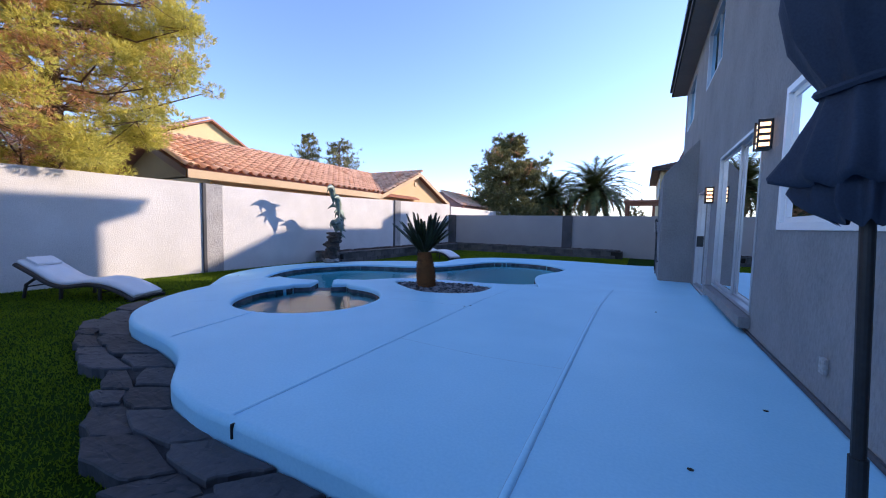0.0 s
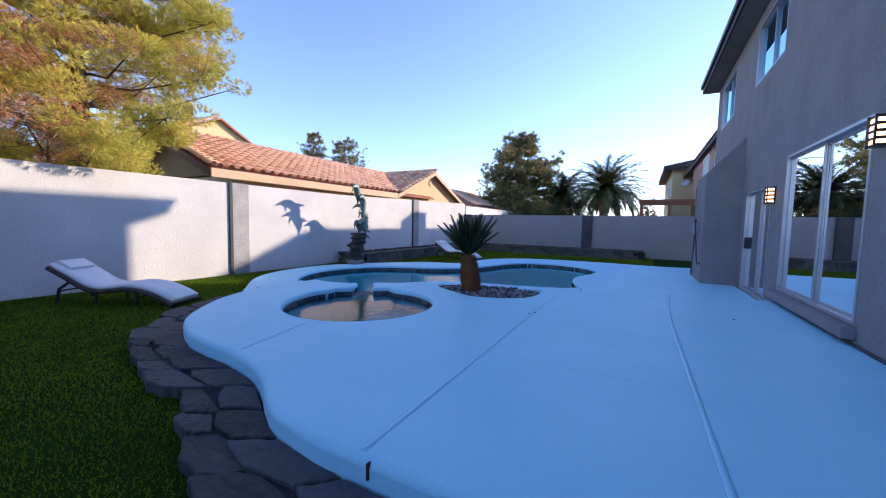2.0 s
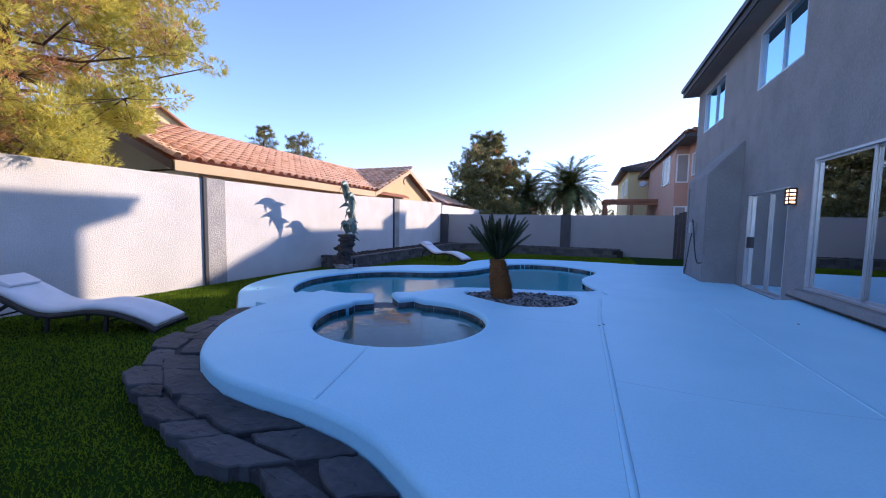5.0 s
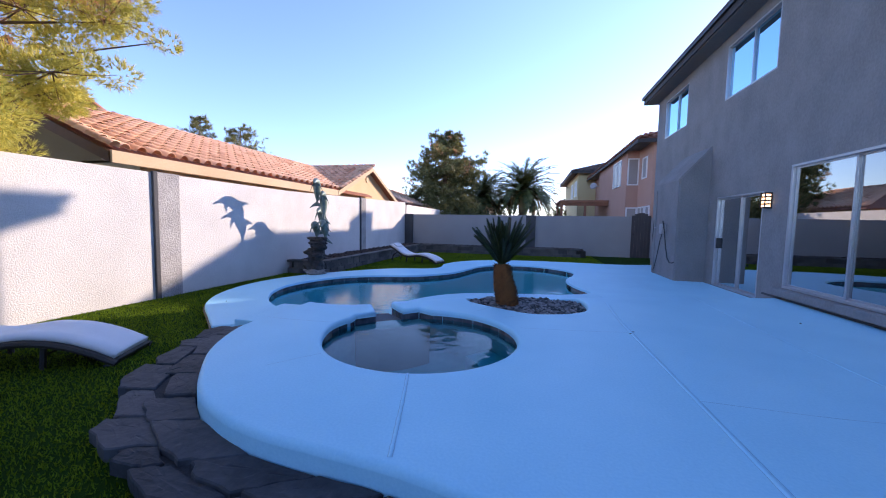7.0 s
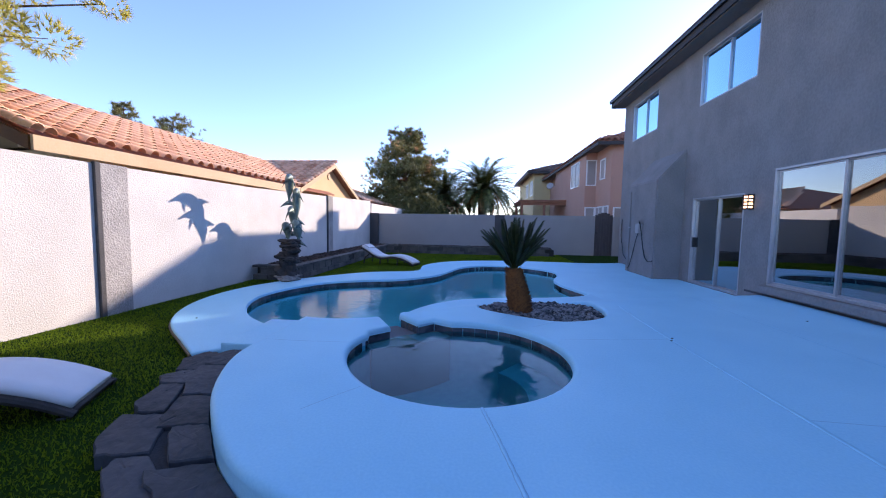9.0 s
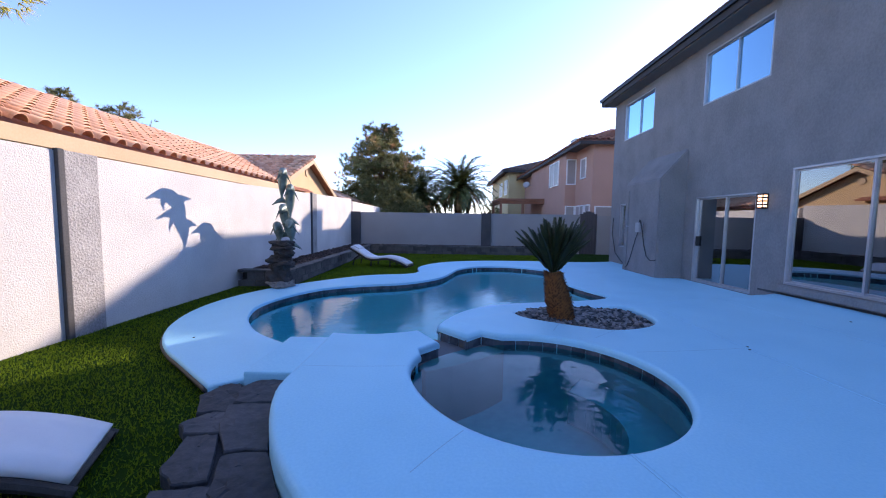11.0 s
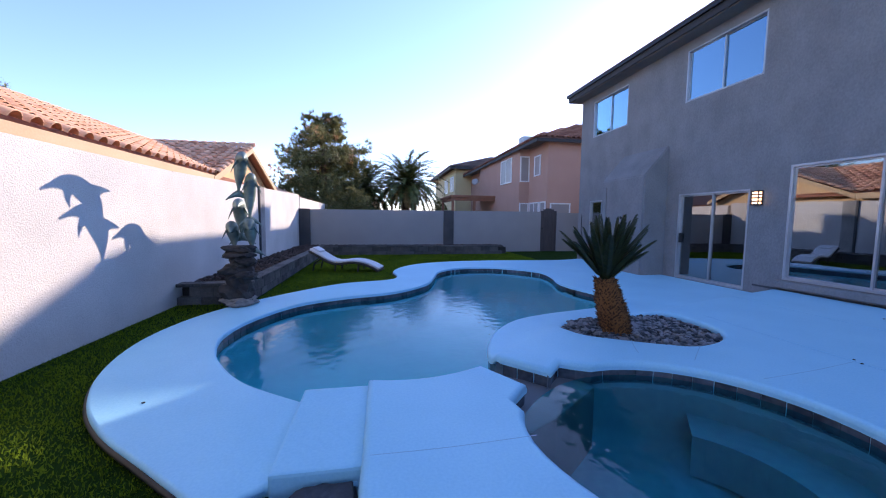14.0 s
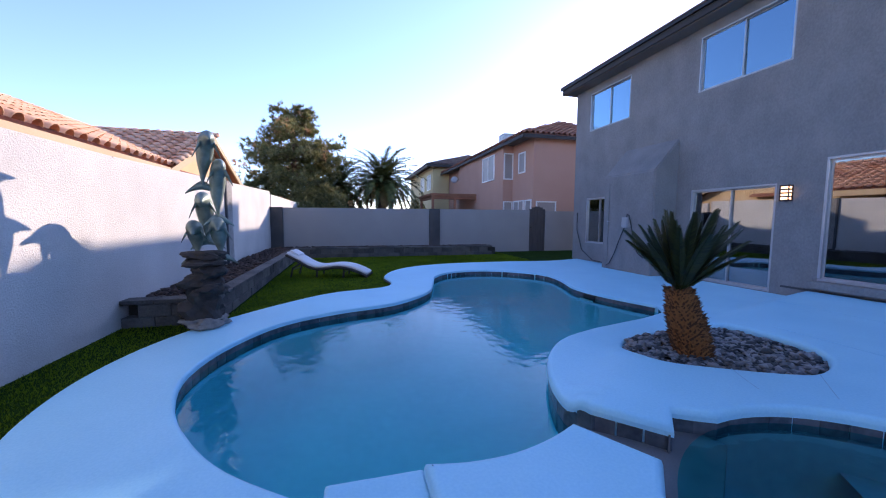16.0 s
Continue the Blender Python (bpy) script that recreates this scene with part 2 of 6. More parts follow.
def mesh_of(name, bm, material):
    me = bpy.data.meshes.new(name)
    bm.to_mesh(me)
    bm.free()
    me.materials.append(material)
    return me


def thing(name, label, category, group="", m=None, kind=""):
    ob = new(name)
    ob.empty_display_size = 0.1
    if m is not None:
        ob.matrix_basis = m
    return tagged(ob, label, category, group, kind)


def box(bm, x0, x1, y0, y1, z0, z1, bevel=0.0, m=None):
    made = bmesh.ops.create_cube(bm, size=1.0)["verts"]
    for v in made:
        v.co = Vector((x0 + (v.co.x + 0.5) * (x1 - x0), y0 + (v.co.y + 0.5) * (y1 - y0), z0 + (v.co.z + 0.5) * (z1 - z0)))
    if bevel:
        edges = list({e for v in made for e in v.link_edges})
        made = bmesh.ops.bevel(bm, geom=edges, offset=bevel, segments=2, affect="EDGES", profile=0.6)["verts"]
    if m is not None:
        bmesh.ops.transform(bm, matrix=m, verts=list({v for v in made}))
    return bm


def boxed(*a, **k):
    return box(bmesh.new(), *a, **k)


def tube(bm, pts, r0, r1=None, sides=8, cap=True):
    r1 = r0 if r1 is None else r1
    pts = [Vector(p) for p in pts]
    rings = []
    side = None
    for i, p in enumerate(pts):
        d = (pts[min(i + 1, len(pts) - 1)] - pts[max(i - 1, 0)]).normalized()
        side = d.orthogonal() if side is None else side - d * side.dot(d)
        side.normalize()
        up = d.cross(side)
        r = r0 + (r1 - r0) * i / (len(pts) - 1)
        rings.append([bm.verts.new(p + (side * math.cos(a) + up * math.sin(a)) * r) for a in (2 * math.pi * k / sides for k in range(sides))])
    for a, b in zip(rings, rings[1:]):
        for k in range(sides):
            bm.faces.new((a[k], a[(k + 1) % sides], b[(k + 1) % sides], b[k]))
    if cap:
        bm.faces.new(list(reversed(rings[0])))
        bm.faces.new(rings[-1])
    return bm


def smooth_loop(ctrl, per=6, closed=True):
    """A Catmull-Rom curve through the corners; a corner with a third value 1 stays sharp."""
    out, n = [], len(ctrl)
    for i in range(n if closed else n - 1):
        p0, p1, p2, p3 = (ctrl[(i + k) % n] if closed else ctrl[min(max(i + k, 0), n - 1)] for k in (-1, 0, 1, 2))
        a, b = Vector(p1[:2]), Vector(p2[:2])
        s1, s2 = len(p1) > 2, len(p2) > 2
        t1 = (b - Vector(p0[:2])) / 2 if not s1 else (b - a)
        t2 = (Vector(p3[:2]) - a) / 2 if not s2 else (b - a)
        if s1 and s2:
            out.append(a)
            continue
        for k in range(per):
            u = k / per
            out.append(a * (2 * u**3 - 3 * u**2 + 1) + t1 * (u**3 - 2 * u**2 + u) + b * (-2 * u**3 + 3 * u**2) + t2 * (u**3 - u**2))
    if not closed:
        out.append(Vector(ctrl[-1][:2]))
    return out


def area2(loop):
    return sum(a.x * b.y - b.x * a.y for a, b in zip(loop, loop[1:] + loop[:1]))


def inset(loop, d):
    """The loop moved by d to its inner side (for a counter-clockwise loop)."""
    out, n = [], len(loop)
    for i in range(n):
        a, b, c = loop[i - 1], loop[i], loop[(i + 1) % n]
        n1, n2 = (b - a).normalized(), (c - b).normalized()
        n1, n2 = Vector((-n1.y, n1.x)), Vector((-n2.y, n2.x))
        m = n1 + n2
        m = m.normalized() if m.length > 1e-4 else n1
        out.append(b + m * (d / max(0.5, m.dot(n1))))
    return out


def slab(loops, z, bottom, lip=0.03, drop=0.055, round_=0.025, plain=None):
    """A poured slab: rounded top edge, coping lip and recessed side; loops[0] is the outline, the others holes."""
    bm = bmesh.new()
    tops = []
    for k, loop in enumerate(loops):
        if (area2(loop) > 0) != (k == 0):
            loop = loop[::-1]
        prof = ((round_, z), (round_ * 0.55, z - round_ * 0.10), (round_ * 0.2, z - round_ * 0.38), (0.0, z - round_), (0.0, z - drop), (lip, z - drop - 0.004), (lip, bottom))
        rings = [[bm.verts.new((p.x, p.y, h)) for p in ((o if plain and d == lip and plain(o) else q) for o, q in zip(loop, inset(loop, d)))] for d, h in prof]
        n = len(loop)
        for a, b in zip(rings, rings[1:]):
            for i in range(n):
                f = bm.faces.new((a[i], b[i], b[(i + 1) % n], a[(i + 1) % n]))
                f.smooth = a is rings[0] or a is rings[1] or a is rings[2]
        tops += [bm.edges.get((rings[0][i], rings[0][(i + 1) % n])) or bm.edges.new((rings[0][i], rings[0][(i + 1) % n])) for i in range(n)]
    bmesh.ops.triangle_fill(bm, use_beauty=True, use_dissolve=False, edges=tops, normal=(0, 0, 1))
    for f in bm.faces:
        if abs(f.normal.z) > 0.99 and f.normal.z < 0 and f.calc_center_median().z > z - 0.001:
            f.normal_flip()
    return bm


def sheet(loops, z):
    bm = bmesh.new()
    edges = []
    for loop in loops:
        vs = [bm.verts.new((p[0], p[1], z)) for p in loop]
        edges += [bm.edges.new((vs[i], vs[(i + 1) % len(vs)])) for i in range(len(vs))]
    bmesh.ops.triangle_fill(bm, use_beauty=True, edges=edges, normal=(0, 0, 1))
    for f in bm.faces:
        if f.normal.z < 0:
            f.normal_flip()
    return bm


def basin(loop, z_top, z_bottom, rounding=0.25):
    """An open shell: walls that curve into a floor."""
    bm = bmesh.new()
    if area2(loop) < 0:
        loop = loop[::-1]
    prof = [(0.0, z_top), (0.0, z_bottom + rounding), (rounding * 0.3, z_bottom + rounding * 0.3), (rounding, z_bottom)]
    rings = [[bm.verts.new((p.x, p.y, h)) for p in inset(loop, d)] for d, h in prof]
    n = len(loop)
    for a, b in zip(rings, rings[1:]):
        for i in range(n):
            bm.faces.new((a[i], a[(i + 1) % n], b[(i + 1) % n], b[i]))
    edges = [bm.edges.get((rings[-1][i], rings[-1][(i + 1) % n])) for i in range(n)]
    bmesh.ops.triangle_fill(bm, use_beauty=True, edges=edges, normal=(0, 0, 1))
    return bm


def along(loop, step):
    """Even stations on a line of points: place and direction."""
    out, rest = [], step / 2
    for a, b in zip(loop, loop[1:]):
        d = b - a
        n = d.length
        while rest < n:
            out.append((a + d * (rest / n), d / n))
            rest += step
        rest -= n
    return out


def pierced(holes, u0, u1, v0, v1, thick, place):
    """A wall of some thickness with openings; place(u, v, w) gives the point."""
    bm = bmesh.new()
    us = sorted({u0, u1, *(h[0] for h in holes), *(h[1] for h in holes)})
    vs = sorted({v0, v1, *(h[2] for h in holes), *(h[3] for h in holes)})

    def solid(i, j):
        if not (0 <= i < len(us) - 1 and 0 <= j < len(vs) - 1):
            return False
        a, b = (us[i] + us[i + 1]) / 2, (vs[j] + vs[j + 1]) / 2
        return not any(h[0] < a < h[1] and h[2] < b < h[3] for h in holes)

    made = {}

    def vert(u, v, w):
        if (u, v, w) not in made:
            made[(u, v, w)] = bm.verts.new(place(u, v, w))
        return made[(u, v, w)]

    for i in range(len(us) - 1):
        for j in range(len(vs) - 1):
            if not solid(i, j):
                continue
            a, b, c, d = us[i], us[i + 1], vs[j], vs[j + 1]
            for w in (0, thick):
                bm.faces.new([vert(*q, w) for q in ((a, c), (b, c), (b, d), (a, d))])
            for di, dj, p, q in ((-1, 0, (a, c), (a, d)), (1, 0, (b, c), (b, d)), (0, -1, (a, c), (b, c)), (0, 1, (a, d), (b, d))):
                if not solid(i + di, j + dj):
                    bm.faces.new([vert(*p, 0), vert(*q, 0), vert(*q, thick), vert(*p, thick)])
    bmesh.ops.recalc_face_normals(bm, faces=bm.faces)
    return bm


def spikes(points, directions, per, length, width, spread, rng, droop=0.0):
    """Tufts of thin pointed leaves: corners and triangles."""
    p, d = np.repeat(np.asarray(points), per, axis=0), np.repeat(np.asarray(directions), per, axis=0)
    n = len(p)
    way = d + rng.normal(0, spread, (n, 3))
    way[:, 2] -= droop
    way /= np.linalg.norm(way, axis=1, keepdims=True) + 1e-9
    side = np.cross(way, rng.normal(0, 1, (n, 3)))
    side /= np.linalg.norm(side, axis=1, keepdims=True) + 1e-9
    ln = length * rng.uniform(0.6, 1.15, (n, 1))
    v = np.stack([p - side * width / 2, p + side * width / 2, p + way * ln], axis=1).reshape(-1, 3)
    return v, np.arange(3 * n).reshape(-1, 3)

# ---- plan: decks, pool, spa ----
Z_LOW, Z_LAWN, Z_POOL, Z_SPA = -0.16, -0.25, -0.29, -0.13
HOUSE_X, WALL_X, FAR_Y, NEAR_Y = 1.1, -9.95, 18.8, -9.0
SPA_C, SPA_R = Vector((-4.45, 3.87)), 1.06


def spa_rim(a, extra=0.0):
    """A point of the spa's edge, which widens a little toward the spillway."""
    off = (a - 168 + 180) % 360 - 180
    return SPA_C + (SPA_R + extra + 0.085 * math.exp(-(off / 26) ** 2)) * Vector((math.cos(radians(a)), math.sin(radians(a))))


spa_arc = [spa_rim(a) for a in range(99, -206, -6)]
island_edge = smooth_loop([(-1.98, 8.02), (-2.33, 7.58), (-2.85, 7.33), (-3.5, 7.14), (-4.05, 6.98), (-4.62, 6.72), (-5.02, 6.33), (-5.28, 5.87), (-5.39, 5.5), (-5.36, 5.22)], 5, False)
jetty_edge = smooth_loop([(-5.60, 5.07), (-5.82, 4.97), (-6.08, 4.90), (-6.35, 4.89), (-6.58, 4.93)], 4, False)
outer_edge = smooth_loop([(-6.585, 4.0), (-6.57, 3.5), (-6.33, 2.93), (-6.03, 2.52), (-5.62, 2.11), (-5.23, 1.89), (-4.83, 1.77), (-4.36, 1.72), (-3.87, 1.67), (-3.39, 1.54), (-2.9, 1.27), (-2.57, 1.19), (-2.31, 1.16), (-1.99, 1.17), (-1.5, 1.18), (-0.9, 1.18), (-0.5, 1.05), (-0.42, 0.6), (-0.42, -1.0), (-0.42, -8.6)], 5, False)
step_edge = smooth_loop([(HOUSE_X, 8.06), (0.6, 8.06), (-0.1, 7.95), (-0.75, 7.8), (-1.5, 7.5), (-1.85, 7.45), (-1.98, 8.02)], 5, False)
SPA_TAB = [Vector((-5.03, 4.86)), Vector((-4.85, 5.05)), Vector((-4.74, 4.98))]
JETTY_TAB = [Vector((-5.54, 4.43)), Vector((-5.34, 4.64))]
raised = ([Vector((HOUSE_X, -8.6))] + step_edge[:-1] + island_edge + SPA_TAB + spa_arc
          + JETTY_TAB + jetty_edge + outer_edge)
bed = smooth_loop([(-4.27, 6.02), (-4.12, 6.34), (-3.75, 6.56), (-3.2, 6.64), (-2.75, 6.60), (-2.47, 6.47), (-2.40, 6.05), (-2.48, 5.62), (-2.78, 5.34), (-3.2, 5.21), (-3.5, 5.30), (-3.9, 5.52), (-4.2, 5.74)], 4)
pool_low = smooth_loop([(-7.08, 4.93), (-7.63, 5.34), (-7.98, 5.76), (-8.24, 6.23), (-8.39, 6.84), (-8.27, 7.58), (-7.84, 8.38), (-7.11, 8.86), (-6.2, 9.22), (-5.45, 10.03), (-5.12, 11.0), (-4.85, 11.9), (-4.3, 12.5), (-3.5, 12.68), (-2.72, 12.4), (-2.05, 11.6), (-2.1, 10.7), (-2.36, 9.8), (-2.3, 9.0), (-1.98, 8.02)], 5, False)
low_outer = smooth_loop([(HOUSE_X, 14.7), (-0.2, 14.3), (-2.0, 14.4), (-3.73, 14.3), (-5.0, 13.85), (-5.75, 13.1), (-6.12, 12.1), (-6.05, 11.2), (-6.3, 10.68), (-7.3, 10.3), (-8.1, 9.5), (-8.75, 8.6), (-9.1, 7.85), (-9.25, 7.1), (-9.22, 6.4), (-9.02, 5.7), (-8.72, 5.15), (-8.35, 4.72), (-7.85, 4.3), (-7.32, 3.86)], 5, False)
low = low_outer + [Vector((-7.1, 4.02)), Vector((-6.6, 3.96)), Vector((-6.6, 4.93))] + pool_low[:-1] + [Vector(p) for p in ((-1.9, 7.75), (-1.8, 7.3), (-1.4, 7.25), (-0.6, 7.5), (0.3, 7.7), (HOUSE_X, 7.75))]



def ramp(x, y):
    """How far the deck has sunk behind its crest, where it runs down to the pool and to the lower terrace."""
    d = (y - np.interp(x, (-5.6, -5.33, -4.9, -4.3, -2.45, -1.2, 1.1), (5.14, 5.30, 5.55, 5.86, 6.50, 7.0, 7.72))) * 0.93
    u = min(1.0, max(0.0, d / np.interp(x, (-5.4, -5.0, -4.4, -2.4, 1.1), (0.14, 0.30, 0.55, 0.45, 0.38))))
    return np.interp(x, (-5.4, -4.5, -2.4, -1.6), (0.085, 0.085, 0.11, 0.15)) * u * u * (3 - 2 * u)


bm = slab([raised, bed], 0.0, -0.34, drop=0.075, round_=0.045, plain=lambda p: (p - SPA_C).length > 1.5 and p.y < 4.0)
for axis, stations in ((1, [5.1 + 0.14 * k for k in range(22)]), (0, [-5.3 + 0.17 * k for k in range(38)])):
    for at in stations:
        near_ = [f for f in bm.faces if max(v.co.y for v in f.verts) > 5.1 and max(v.co.z for v in f.verts) > -0.01]
        geo_ = near_ + list({e for f in near_ for e in f.edges}) + list({v for f in near_ for v in f.verts})
        bmesh.ops.bisect_plane(bm, geom=geo_, dist=1e-4, plane_co=(at, at, 0), plane_no=(1 - axis, axis, 0))
for v in bm.verts:
    if v.co.z > -0.2 and v.co.y > 5.1:
        v.co.z -= ramp(v.co.x, v.co.y)
for f in bm.faces:
    f.smooth = f.smooth or (f.normal.z > 0.9 and f.calc_center_median().y > 5.1)
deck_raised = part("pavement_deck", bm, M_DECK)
tagged(deck_raised, "blue-tinted white painted concrete pool deck, raised, with rounded edge", "deck", kind="structure")
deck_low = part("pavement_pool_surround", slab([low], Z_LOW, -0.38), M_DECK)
tagged(deck_low, "blue-tinted white painted concrete surround along the pool", "deck", kind="structure")
bm = bmesh.new()
box(bm, -7.08, -6.57, 3.98, 4.98, -0.3, -0.08, 0.02)
tagged(part("pavement_step", bm, M_DECK), "blue-tinted white painted concrete step beside the pool", "step", kind="structure")

pool_loop = pool_low + island_edge[1:] + jetty_edge
pool_shell = part("pool_basin", basin(inset(pool_loop, -0.026 if area2(pool_loop) > 0 else 0.026), -0.2, -1.15), M_POOL, smooth=True)
tagged(pool_shell, "blue-gray plastered free-form swimming pool basin", "pool", kind="structure")
spa_circle = [spa_rim(a, 0.025) for a in range(0, 360, 6)]
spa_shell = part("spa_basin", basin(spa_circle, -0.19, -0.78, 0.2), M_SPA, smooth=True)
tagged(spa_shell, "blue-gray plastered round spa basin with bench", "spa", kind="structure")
bench = bmesh.new()
ring = [[SPA_C + r * Vector((math.cos(radians(a)), math.sin(radians(a)))) for a in range(-100, 60, 8)] for r in (SPA_R + 0.02, 0.68)]
for h0, h1 in ((-0.42, -0.75),):
    rows_ = [[bench.verts.new((p.x, p.y, h0)) for p in ring[0]], [bench.verts.new((p.x, p.y, h0)) for p in ring[1]], [bench.verts.new((p.x, p.y, h1)) for p in ring[1]]]
    for a, b in zip(rows_, rows_[1:]):
        for i in range(len(a) - 1):
            bench.faces.new((a[i], a[i + 1], b[i + 1], b[i]))
part("bench", bench, M_SPA, spa_shell)
sill = slab([[Vector(p) for p in ((-5.40, 5.24), (-5.66, 5.10), (-5.40, 4.66), (-5.60, 4.45), (-5.46, 4.28), (-5.2, 4.42), (-4.62, 4.84), (-4.68, 5.03), (-4.85, 5.10), (-5.02, 4.93))]], -0.175, -1.15, 0.0, 0.02, 0.01)
tagged(part("pavement_spillway", sill, M_GROUT), "slate tiled spillway between spa and pool", "spillway", kind="structure")

water_pool = part("water_pool", sheet([inset(pool_loop, -0.025 if area2(pool_loop) > 0 else 0.025)], Z_POOL), M_WATER)
tagged(water_pool, "still blue pool water with light ripples", "water", kind="structure")
water_spa = part("water_spa", sheet([spa_circle], Z_SPA), M_WATER)
tagged(water_spa, "still blue-gray spa water", "water", kind="structure")
water_pool.visible_shadow = water_spa.visible_shadow = False

bm = bmesh.new()
tube(bm, [(p.x, p.y, -0.215) for p in low_outer[8:]], 0.022, 0.022, 8)
tagged(part("trim_edging", bm, M_BLACK, smooth=True), "black edging between turf and pool surround", "edging", kind="structure")

# lawn and the land around
hole = [(-7.2, 4.6), (-8.2, 5.3), (-8.7, 6.3), (-8.75, 7.2), (-8.4, 8.1), (-7.4, 9.3), (-6.2, 9.75), (-5.75, 10.6), (-5.5, 11.9), (-4.7, 12.9), (-3.3, 13.2), (-1.6, 12.6), (-1.2, 9.0), (-1.6, 7.8), (-2.2, 6.0), (-3.0, 3.6), (-3.6, 2.5), (-5.0, 2.3), (-6.1, 3.3), (-6.3, 4.4)]
lawn = part("ground_lawn", sheet([[(-10.2, NEAR_Y - 0.2), (12, NEAR_Y - 0.2), (12, FAR_Y + 0.3), (-10.2, FAR_Y + 0.3)], hole], Z_LAWN), M_TURF)
tagged(lawn, "green artificial turf lawn", "lawn", kind="structure")
land = part("ground", sheet([[(-600, -600), (600, -600), (600, 600), (-600, 600)], [(-10.1, NEAR_Y - 0.1), (11.9, NEAR_Y - 0.1), (11.9, FAR_Y + 0.2), (-10.1, FAR_Y + 0.2)]], -0.3), M_GROUND)
tagged(land, "dry desert ground beyond the yard", "ground", kind="structure")

# ---- yard walls ----
def capped_wall(name, p0, p1, h0, h1, thick, mat, label):
    a, b = Vector(p0), Vector(p1)
    d = (b - a).normalized()
    n = Vector((-d.y, d.x)) * thick
    bm = bmesh.new()
    vs = [bm.verts.new((q.x, q.y, z)) for q, z in ((a, -0.4), (b, -0.4), (b, h1), (a, h0), (a + n, -0.4), (b + n, -0.4), (b + n, h1), (a + n, h0))]
    for f in ((0, 1, 2, 3), (7, 6, 5, 4), (3, 2, 6, 7), (0, 3, 7, 4), (1, 5, 6, 2)):
        bm.faces.new([vs[i] for i in f])
    bmesh.ops.recalc_face_normals(bm, faces=bm.faces)
    bmesh.ops.bevel(bm, geom=[e for e in bm.edges if min(v.co.z for v in e.verts) > 0.5 and abs(e.verts[0].co.z - e.verts[1].co.z) < 0.6], offset=0.015, segments=2, affect="EDGES")
    return tagged(part(name, bm, mat), label, "wall", kind="structure")


capped_wall("wall_left", (WALL_X, NEAR_Y), (WALL_X, 9.0), 2.06, 2.06, 0.2, M_STUCCO_WALL, "light gray stucco yard wall, partly sunlit")
capped_wall("wall_left_rear", (WALL_X, 9.0), (WALL_X, FAR_Y), 2.06, 2.31, 0.2, M_STUCCO_WALL, "light gray stucco yard wall, partly sunlit")
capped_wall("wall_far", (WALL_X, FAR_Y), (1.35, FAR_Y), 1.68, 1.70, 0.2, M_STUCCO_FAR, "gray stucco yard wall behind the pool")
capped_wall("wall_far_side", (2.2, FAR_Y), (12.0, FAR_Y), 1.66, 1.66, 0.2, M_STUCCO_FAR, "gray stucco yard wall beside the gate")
capped_wall("wall_near", (12.0, NEAR_Y), (WALL_X - 0.2, NEAR_Y), 2.0, 2.0, 0.2, M_STUCCO_WALL, "light gray stucco yard wall")
capped_wall("wall_neighbor", (WALL_X, FAR_Y + 0.2), (WALL_X, 42.0), 2.2, 2.2, 0.2, M_WHITEWALL, "white block wall of the neighboring yard")


def pillar(name, x0, x1, y0, y1, top, mat, label):
    bm = boxed(x0, x1, y0, y1, -0.4, top, 0.012)
    return tagged(part(name, bm, mat), label, "pillar", "yard wall pillars", kind="structure")


pillar("trim_pillar_near", WALL_X - 0.02, WALL_X + 0.035, 5.27, 5.70, 2.07, M_PILLAR, "rough gray stucco pillar on the yard wall")
pillar("trim_strip_near", WALL_X - 0.02, WALL_X + 0.05, 5.19, 5.268, 2.08, M_PILLAR_DARK, "charcoal painted strip beside a wall pillar")
pillar("trim_pillar_middle", WALL_X - 0.02, WALL_X + 0.035, 13.45, 13.88, 2.19, M_PILLAR, "rough gray stucco pillar on the yard wall")
pillar("trim_strip_middle", WALL_X - 0.02, WALL_X + 0.05, 13.37, 13.448, 2.20, M_PILLAR_DARK, "charcoal painted strip beside a wall pillar")
pillar("trim_pillar_corner", WALL_X + 0.002, WALL_X + 0.46, FAR_Y - 0.10, FAR_Y + 0.02, 1.70, M_PILLAR_DARK, "charcoal painted pillar in the wall corner")
pillar("trim_pillar_far", -3.52, -3.05, FAR_Y - 0.10, FAR_Y + 0.02, 1.70, M_PILLAR_DARK, "charcoal painted pillar on the yard wall")

gate = thing("garden_gate", "dark wooden arched garden gate in the yard wall", "gate", m=pose(1.78, FAR_Y + 0.06, -0.3))
for k in range(6):
    u0 = -0.42 + k * 0.14
    top = 1.98 + 0.2 * math.cos((u0 + 0.07) / 0.42 * 1.45)
    part("board", boxed(u0 + 0.004, u0 + 0.136, -0.02, 0.02, 0.04, top, 0.006), M_GATE, gate)
for z in (0.45, 1.6):
    part("rail", boxed(-0.42, 0.42, 0.022, 0.06, z, z + 0.1, 0.005), M_GATE, gate)
part("latch", boxed(-0.40, -0.30, -0.04, -0.02, 1.15, 1.2, 0.005), M_BLACK, gate)


